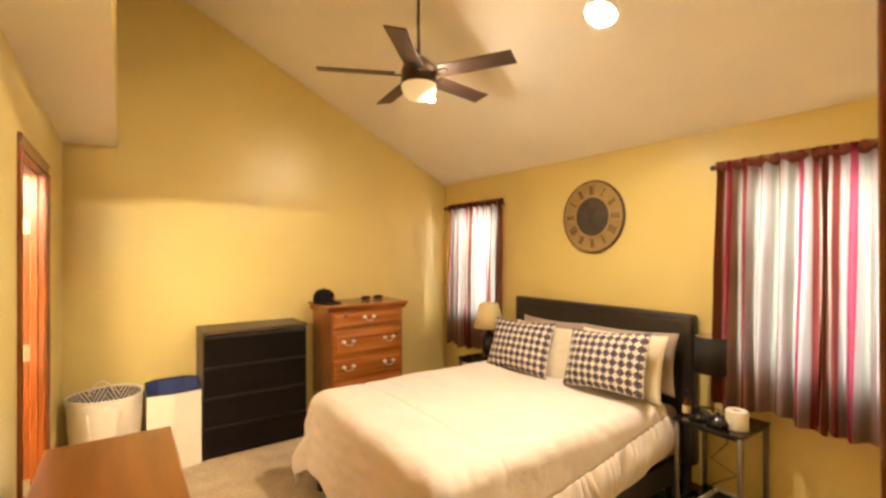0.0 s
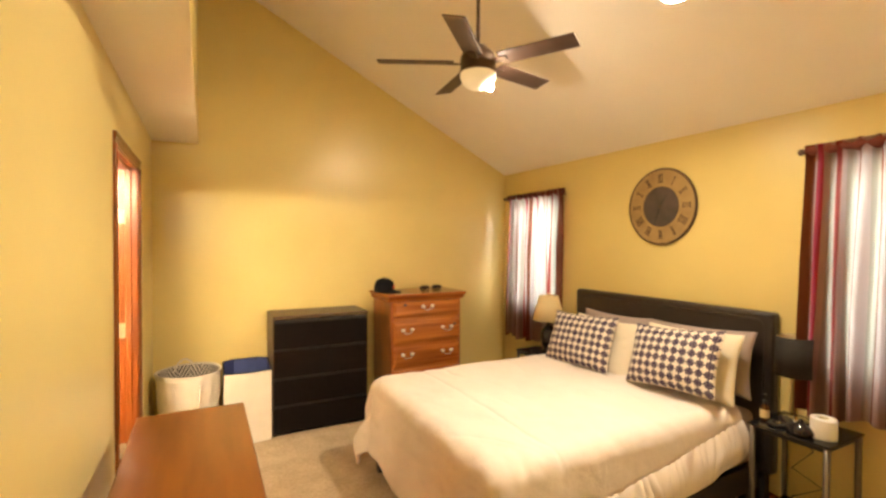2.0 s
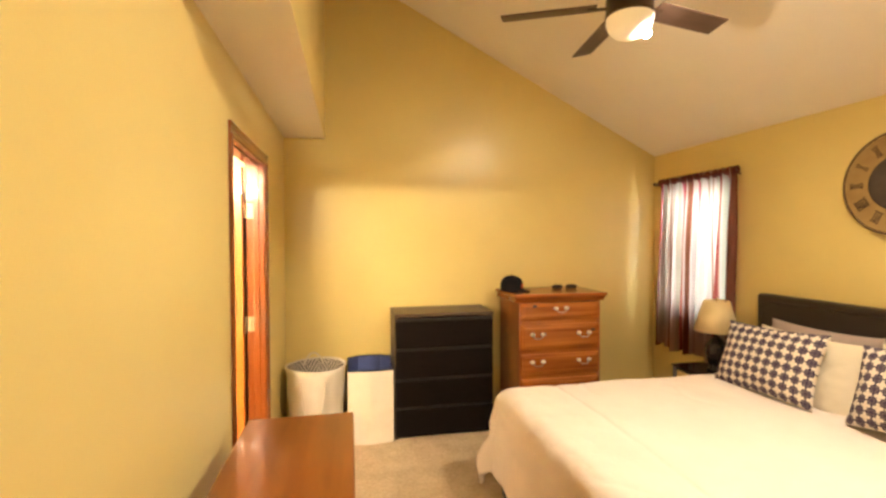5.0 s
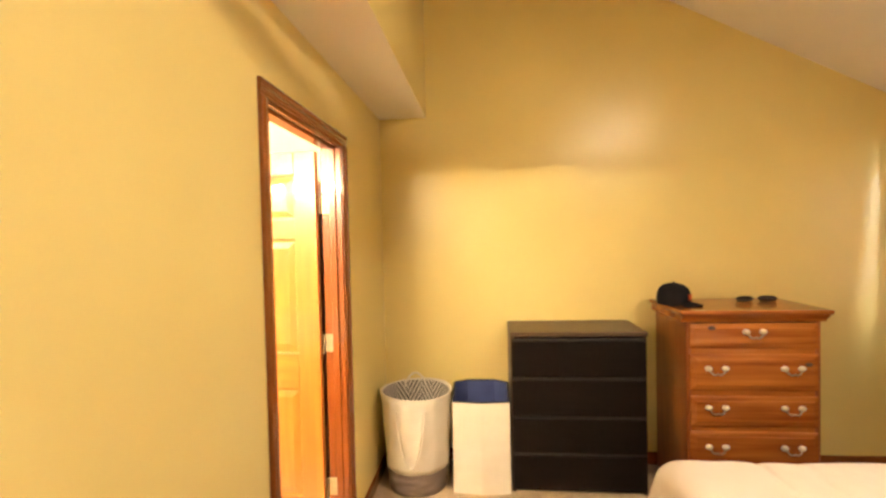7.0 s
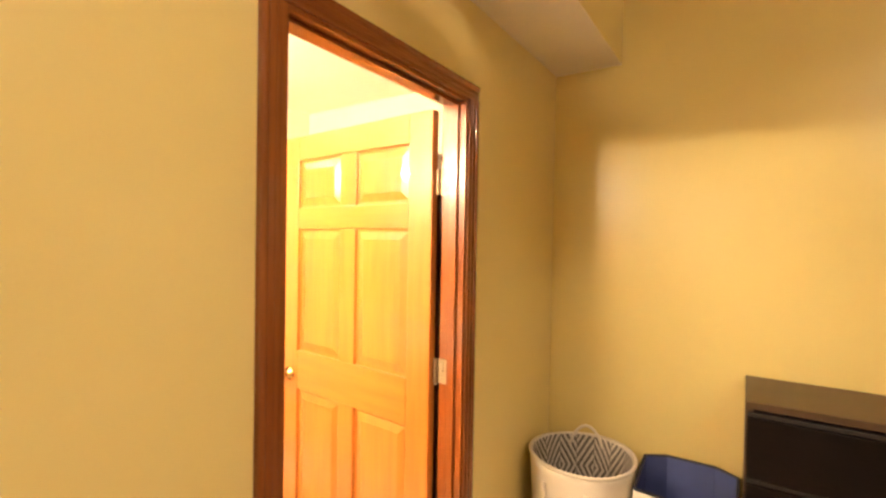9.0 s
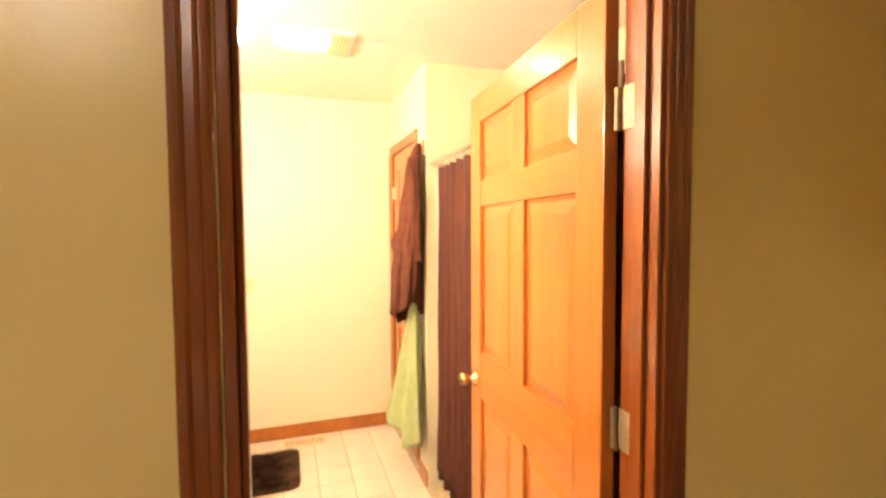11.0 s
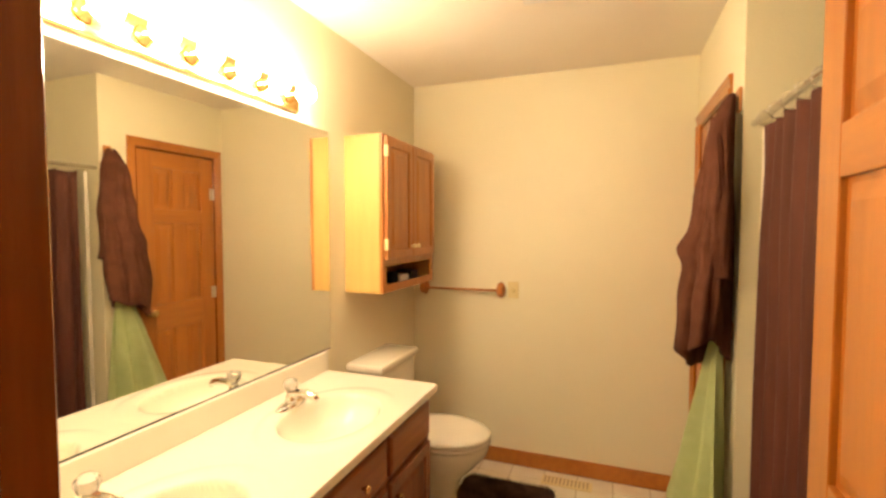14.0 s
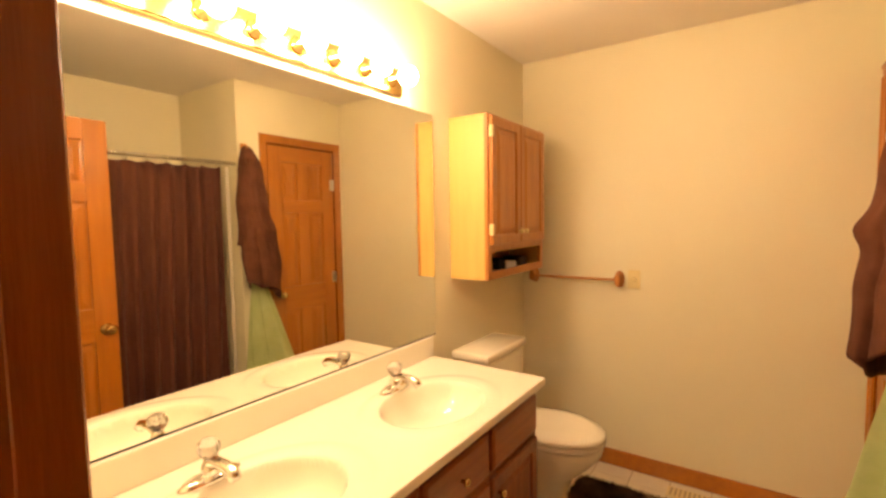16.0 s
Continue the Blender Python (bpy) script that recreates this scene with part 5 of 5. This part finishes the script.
part("top_panel", box(CX0 + 0.016, CX1 - 0.016, BY + 0.001, CY - 0.018, CZ1 - 0.016, CZ1), PLYSIDE, wc)
part("bottom_panel", box(CX0 + 0.016, CX1 - 0.016, BY + 0.001, CY - 0.018, CZ0 + 0.01, CZ0 + 0.026), OAK_H, wc)
part("shelf", box(CX0 + 0.016, CX1 - 0.016, BY + 0.001, CY - 0.018, 1.305, 1.32), OAK_H, wc)
part("back_panel", box(CX0 + 0.016, CX1 - 0.016, BY + 0.001, BY + 0.006, CZ0 + 0.026, CZ1 - 0.016), OAK, wc)
bm = box(CX0, CX0 + 0.04, CY - 0.018, CY, CZ0, CZ1, 0.002)
box(CX1 - 0.04, CX1, CY - 0.018, CY, CZ0, CZ1, 0.002, bm)
for z0, z1 in ((CZ0, CZ0 + 0.04), (1.29, 1.335), (CZ1 - 0.03, CZ1)):
    box(CX0 + 0.04, CX1 - 0.04, CY - 0.0175, CY - 0.0005, z0, z1, 0.002, bm)
part("face_frame", bm, OAK, wc)
xm = (CX0 + CX1) / 2
d1 = panel_front("cabinet_door", xm + 0.002, CX1 - 0.018, 1.325, CZ1 - 0.012, CY, wc, True, (xm + 0.028, 1.385), None, None, IVORY)
panel_front("cabinet_door", CX0 + 0.018, xm - 0.002, 1.325, CZ1 - 0.012, CY, wc, True, (xm - 0.028, 1.385), None, None, IVORY)
for z in (1.40, 1.87):
    part("hinge", box(CX1 - 0.03, CX1 - 0.012, CY, CY + 0.022, z - 0.028, z + 0.028, 0.004), IVORY, d1, "pale metal hinge")
for k, (x, w, h, mt) in enumerate(((-2.50, 0.10, 0.05, BLACKPLASTIC), (-2.36, 0.12, 0.035, PAPER), (-2.22, 0.08, 0.06, BLACKCLOTH), (-2.08, 0.09, 0.045, AMBER))):
    t = tagged(part("toiletry_box", box(x, x + w, CY - 0.17, CY - 0.06, CZ0 + 0.0265, CZ0 + 0.0265 + h, 0.006), mt), ("black" if k in (0, 2) else "white" if k == 1 else "brown") + " small toiletry pack in the cabinet cubby", "toiletry", "toiletries in the cubby")
tb = tagged(part("toothbrush_tube", rod((-1.99, CY - 0.05, CZ0 + 0.0265), (-1.99, CY - 0.05, CZ0 + 0.10), 0.011, 12), IVORY, None, "", True), "small white tube standing in the cabinet cubby", "tube")

# towel bar and switch
tbar = thing("towel_bar", Matrix(), "wooden towel bar with round brackets on the wall", "towel bar")
part("bar", rod((BX + 0.055, 2.40, 1.083), (BX + 0.055, 2.955, 1.083), 0.008, 12), OAK_H, tbar, "", True)
for y in (2.415, 2.945):
    mm = Matrix.Translation((BX, y, 1.083)) @ Matrix.Rotation(radians(90), 4, "Y")
    part("bracket", lathe([(0, 0), (0.03, 0), (0.032, 0.006), (0.018, 0.018), (0.015, 0.035), (0.022, 0.048), (0.022, 0.065), (0.015, 0.072), (0, 0.073)], 24, None, mm, 1.6, 0.9), OAK, tbar, "turned oak bracket", True)
sw = thing("light_switch", Matrix(), "ivory wall switch plate with a round knob", "switch")
part("plate", box(BX, BX + 0.006, 2.99, 3.06, 1.03, 1.14, 0.003), IVORY, sw)
part("dial", lathe([(0, 0.006), (0.016, 0.006), (0.014, 0.018), (0, 0.019)], 20, None, Matrix.Translation((BX, 3.025, 1.085)) @ Matrix.Rotation(radians(90), 4, "Y")), IVORY, sw, "", True)


# toilet
def toilet(cx):
    t = thing("toilet", Matrix.Translation((cx, BY, BF)) @ Matrix.Diagonal((1, 1, 1.085, 1)), "bone porcelain toilet with its lid closed", "toilet")
    part("tank", box(-0.215, 0.215, 0.012, 0.205, 0.37, 0.735, 0.03, None, 4), PORCELAIN, t, "", True)
    part("tank_lid", box(-0.228, 0.228, 0.004, 0.222, 0.7355, 0.778, 0.014, None, 3), PORCELAIN, t, "", True)
    def egg(k, z, s=1.0, shift=0.0):
        a = 2 * math.pi * k / 40
        y = math.sin(a)
        return (0.185 * s * math.cos(a), 0.455 + shift + (0.255 if y > 0 else 0.215) * s * y, z)
    def loft(rings):
        b2 = bmesh.new()
        vs = [[b2.verts.new(p) for p in r] for r in rings]
        for a, b in zip(vs, vs[1:]):
            for k in range(40):
                b2.faces.new((a[k], a[(k + 1) % 40], b[(k + 1) % 40], b[k]))
        b2.faces.new(vs[0][::-1]), b2.faces.new(vs[-1])
        return b2
    part("bowl", loft([[egg(k, z, s, sh) for k in range(40)] for z, s, sh in ((0.0, 0.74, -0.08), (0.025, 0.73, -0.08), (0.05, 0.66, -0.085), (0.14, 0.64, -0.085), (0.21, 0.68, -0.065), (0.28, 0.84, -0.03), (0.345, 0.96, 0.0), (0.385, 1.0, 0.0), (0.395, 0.98, 0.0))]), PORCELAIN, t, "", True)
    part("seat", loft([[egg(k, z, s) for k in range(40)] for z, s in ((0.3955, 0.99), (0.398, 1.03), (0.412, 1.03), (0.416, 1.0))]), PORCELAIN, t, "", True)
    part("lid", loft([[egg(k, z, s) for k in range(40)] for z, s in ((0.4165, 1.0), (0.419, 1.035), (0.436, 1.035), (0.443, 1.0), (0.449, 0.8), (0.451, 0.5))]), PORCELAIN, t, "closed white lid", True)
    part("hinge", box(-0.09, 0.09, 0.222, 0.25, 0.40, 0.43, 0.006), PORCELAIN, t)
    part("flush_lever", tube([(0.16, 0.205, 0.66), (0.16, 0.222, 0.66), (0.13, 0.228, 0.655), (0.09, 0.228, 0.645)], 0.007, 10), CHROME, t, "chrome flush lever", True)


toilet(-2.13)
pl = thing("plunger", pose(-2.47, 2.40, BF), "toilet plunger with a plain wooden stick", "plunger")
part("stick", rod((0, 0, 0.09), (0.01, -0.02, 0.56), 0.011, 12), PLYSIDE, pl, "pale wooden stick", True)
part("cup", lathe([(0, 0.10), (0.02, 0.095), (0.05, 0.06), (0.062, 0.0), (0.055, 0.0), (0, 0.07)], 24), CERAMIC, pl, "dark rubber cup", True)


# rugs of tufts
def shag_rug(x0, x1, y0, y1, seed, label):
    rng = random.Random(seed)
    g = thing("bath_mat", pose((x0 + x1) / 2, (y0 + y1) / 2, BF), label, "bath mat", "brown bath mats")
    hx, hy = (x1 - x0) / 2, (y1 - y0) / 2
    c = 0.06
    out = []
    for qx, qy, a0 in ((hx - c, hy - c, 0), (-hx + c, hy - c, 90), (-hx + c, -hy + c, 180), (hx - c, -hy + c, 270)):
        out += [(qx + c * math.cos(radians(a0 + 15 * i)), qy + c * math.sin(radians(a0 + 15 * i))) for i in range(7)]
    part("backing", prism(out, "z", 0.001, 0.014), SHAG, g)
    verts, faces = [], []
    for _ in range(14000):
        px, py = rng.uniform(-hx, hx), rng.uniform(-hy, hy)
        ox, oy = max(abs(px) - hx + c, 0), max(abs(py) - hy + c, 0)
        if math.hypot(ox, oy) > c:
            continue
        a, ln = rng.uniform(0, 6.283), rng.uniform(0.016, 0.034)
        w, lx, ly = 0.0022, rng.uniform(-0.012, 0.012), rng.uniform(-0.012, 0.012)
        k = len(verts)
        verts += [(px - w * math.cos(a), py - w * math.sin(a), 0.013), (px + w * math.cos(a), py + w * math.sin(a), 0.013), (px + lx, py + ly, 0.013 + ln)]
        faces.append((k, k + 1, k + 2))
    me = bpy.data.meshes.new("shag")
    me.from_pydata(verts, [], faces)
    me.materials.append(SHAG)
    p = new("shag", me)
    p.parent = g
    tagged(p, "shaggy brown pile", "", "", "stuff")


shag_rug(-2.545, -2.07, 2.80, 3.335, 3, "dark brown shaggy mat beside the toilet")
shag_rug(-1.60, -0.95, 3.62, 4.02, 5, "dark brown shaggy mat before the shower")

# floor register
fr = thing("floor_register", Matrix(), "cream metal floor register set in the tiles", "vent")
bm = box(-2.725, -2.625, 3.235, 3.53, BF, BF + 0.006, 0.002)
part("frame", bm, IVORY, fr)
for k in range(12):
    part("slat", box(-2.712, -2.638, 3.25 + 0.0225 * k, 3.262 + 0.0225 * k, BF + 0.0062, BF + 0.009), GROUT, fr)

# ceiling exhaust fan with light
ef = thing("exhaust_fan", Matrix(), "square ceiling exhaust fan with a lit lens", "exhaust fan")
part("grille", box(-1.87, -1.57, 3.25, 3.63, BZ - 0.018, BZ, 0.006), CLOTHWHITE, ef, "white plastic grille")
part("lens", box(-1.775, -1.665, 3.335, 3.465, BZ - 0.036, BZ - 0.0185, 0.012, None, 3), FANLENS, ef, "glowing square lens", True)
for k in range(6):
    part("slat", box(-1.85, -1.59, 3.515 + 0.017 * k, 3.523 + 0.017 * k, BZ - 0.023, BZ - 0.0185), IVORY, ef)


# hanging cloths
def hang(fn, nu, nv, name, material, t):
    return thick(part(name, sheet(fn, nu, nv), material, None, "", True), t)


hk = thing("robe_hook", pose(-1.885, BN, 1.945), "small wooden wall hook", "hook")
part("plate", box(-0.025, 0.025, -0.012, 0, -0.03, 0.06, 0.005), OAK, hk)
part("peg", tube([(0, -0.01, 0.02), (0, -0.035, 0.015), (0, -0.05, 0.03)], 0.008, 10), OAK, hk, "", True)
hk2 = thing("robe_hook", pose(-1.915, BN, 1.085), "small wooden wall hook", "hook")
part("plate", box(-0.02, 0.02, -0.012, 0, -0.03, 0.04, 0.005), OAK, hk2)
part("peg", tube([(0, -0.01, 0.01), (0, -0.035, 0.008), (0, -0.045, 0.02)], 0.007, 10), OAK, hk2, "", True)


def along(v, *knots):
    """A value eased between evenly spaced knots."""
    k = min(max(v, 0.0), 1.0) * (len(knots) - 1)
    i = min(int(k), len(knots) - 2)
    q = k - i
    q = q * q * (3 - 2 * q)
    return knots[i] * (1 - q) + knots[i + 1] * q


def robe_pt(u, v):
    a = 2 * math.pi * u
    mid = along(v, -1.892, -1.896, -1.90, -1.915, -1.925, -1.93)
    wide = along(v, 0.058, 0.084, 0.098, 0.112, 0.124, 0.112)
    deep = along(v, 0.026, 0.044, 0.056, 0.066, 0.080, 0.084)
    crown = min(1.0, v / 0.10) ** 0.5
    wide, deep = wide * (0.35 + 0.65 * crown), deep * (0.35 + 0.65 * crown)
    grow = min(1, v * 3)
    f = 1 + grow * (0.13 * math.sin(4 * a + 2.4 * v) + 0.09 * math.sin(7 * a - 3.5 * v + 1) + 0.05 * math.sin(13 * a + 5 * v))
    f += 0.10 * grow * wrinkle(math.cos(a) * 1.5, math.sin(a) * 1.5, v * 4, 1.6)
    bump = 0.035 * math.exp(-((v - 0.58) / 0.05) ** 2) * max(0.0, -math.sin(a + 0.4))
    hem = 0.06 * math.cos(a) + 0.022 * math.sin(3 * a + 1)
    x = mid + wide * f * math.cos(a)
    y = BN - 0.020 - deep + deep * f * math.sin(a) - bump
    z = 1.982 - 1.0 * v + hem * max(0.0, v - 0.55) / 0.45
    return (x, min(y, BN - 0.012), z)


robe = thing("bathrobe", Matrix(), "brown terry bathrobe hanging from a wall hook", "bathrobe")
hang(robe_pt, 96, 60, "body", ROBE, 0.008).parent = robe


def sleeve_pt(u, v):
    a = 2 * math.pi * u
    r = along(v, 0.018, 0.046, 0.050, 0.046, 0.054) * (1 + 0.12 * math.sin(3 * a + 6 * v) + 0.10 * math.sin(18 * v + a))
    return (along(v, -1.875, -1.845, -1.835, -1.84, -1.835) + r * math.cos(a), min(BN - 0.085 + 0.02 * v + 0.7 * r * math.sin(a), BN - 0.012), 1.90 - 0.62 * v + 0.02 * v * math.cos(a))


hang(sleeve_pt, 36, 40, "sleeve", ROBE, 0.006).parent = robe


def towel_pt(u, v):
    a = u - 0.5
    spread = 0.045 + 0.37 * v ** 0.8
    x = -1.915 + a * spread - 0.075 * v
    fold = math.sin(u * 17 + 1.6 * v) * (0.010 + 0.024 * v) + 0.008 * v * math.sin(u * 41)
    y = BN - 0.05 - 0.115 * v * math.exp(-((u - 0.22) / 0.33) ** 2) + fold
    drop = along(u, 0.72, 0.86, 0.97, 0.93, 0.86)
    z = 1.10 - drop * v
    return (x, min(y, BN - 0.014), z)


tagged(hang(towel_pt, 50, 30, "towel", TOWEL, 0.006), "light green terry towel hanging in folds", "towel")

sr = thing("shower_rod", Matrix(), "chrome shower rod with curtain rings", "shower rod")
part("rod", rod((AX, BN + 0.035, 1.862), (-0.103, BN + 0.035, 1.862), 0.0125, 16), CHROME, sr, "", True)
for k in range(15):
    x = -1.72 + k * 0.112
    part("ring", tube([(x, BN + 0.035 + 0.022 * math.cos(i / 12 * 6.283), 1.855 + 0.026 * math.sin(i / 12 * 6.283)) for i in range(13)], 0.002, 6), CHROME, sr, "", True)


def shower_pt(u, v):
    x = -1.735 + 1.61 * u
    ph = u * 2 * math.pi * 17
    y = BN + 0.035 + (0.012 + 0.018 * v) * math.sin(ph + 0.6 * math.sin(v * 4 + u * 6)) + 0.008 * wrinkle(u * 7, v * 3, 9, 1.4)
    z = 1.832 - 1.74 * v - 0.012 * abs(math.sin(u * 14 * math.pi)) * (1 - v)
    return (x + 0.03 * v * math.sin(u * 7), y, z)


tagged(hang(shower_pt, 240, 24, "shower_curtain", SHOWER, 0.002), "dark brown fabric shower curtain drawn across the alcove", "shower curtain")
tagged(hang(lambda u, v: (-1.805 + 0.025 * u, BN + 0.06 + 0.01 * math.sin(u * 12), 1.835 - 1.60 * v), 12, 10, "shower_liner", CANVAS, 0.001), "white liner edge behind the shower curtain", "curtain liner")

# floor tiles, the pieces of the bathroom floor
floor_bath = bpy.data.objects["floor_bath"]
tile_me = None
PIT = 0.203
ix0, ix1 = math.ceil((BX - -2.465) / PIT) - 1, math.floor((-0.09 - -2.465) / PIT)
iy0, iy1 = math.ceil((BY - 3.443) / PIT) - 1, math.floor((AN - 3.443) / PIT)
for i in range(ix0, ix1 + 1):
    for j in range(iy0, iy1 + 1):
        x0, y0 = -2.465 + i * PIT, 3.443 + j * PIT
        a0, a1, b0, b1 = max(x0 + 0.003, BX + 0.015), min(x0 + PIT - 0.003, -0.105), max(y0 + 0.003, BY + 0.002), min(y0 + PIT - 0.003, AN - 0.002)
        if a1 - a0 < 0.02 or b1 - b0 < 0.02 or (a0 < AX and b0 > BN - 0.02):
            continue
        if a0 < AX:
            b1 = min(b1, BN - 0.015)
            if b1 - b0 < 0.02:
                continue
        full = abs(a1 - a0 - (PIT - 0.006)) < 1e-6 and abs(b1 - b0 - (PIT - 0.006)) < 1e-6
        if full and tile_me:
            t = new("tile", tile_me)
            t.parent = floor_bath
            t.location = (x0, y0, 0)
        else:
            t = part("tile", box(a0 - x0, a1 - x0, b0 - y0, b1 - y0, BF - 0.0055, BF, 0.0015, None, 1), TILE, floor_bath, "", False, pose(x0, y0, 0))
            if full:
                tile_me = t.data
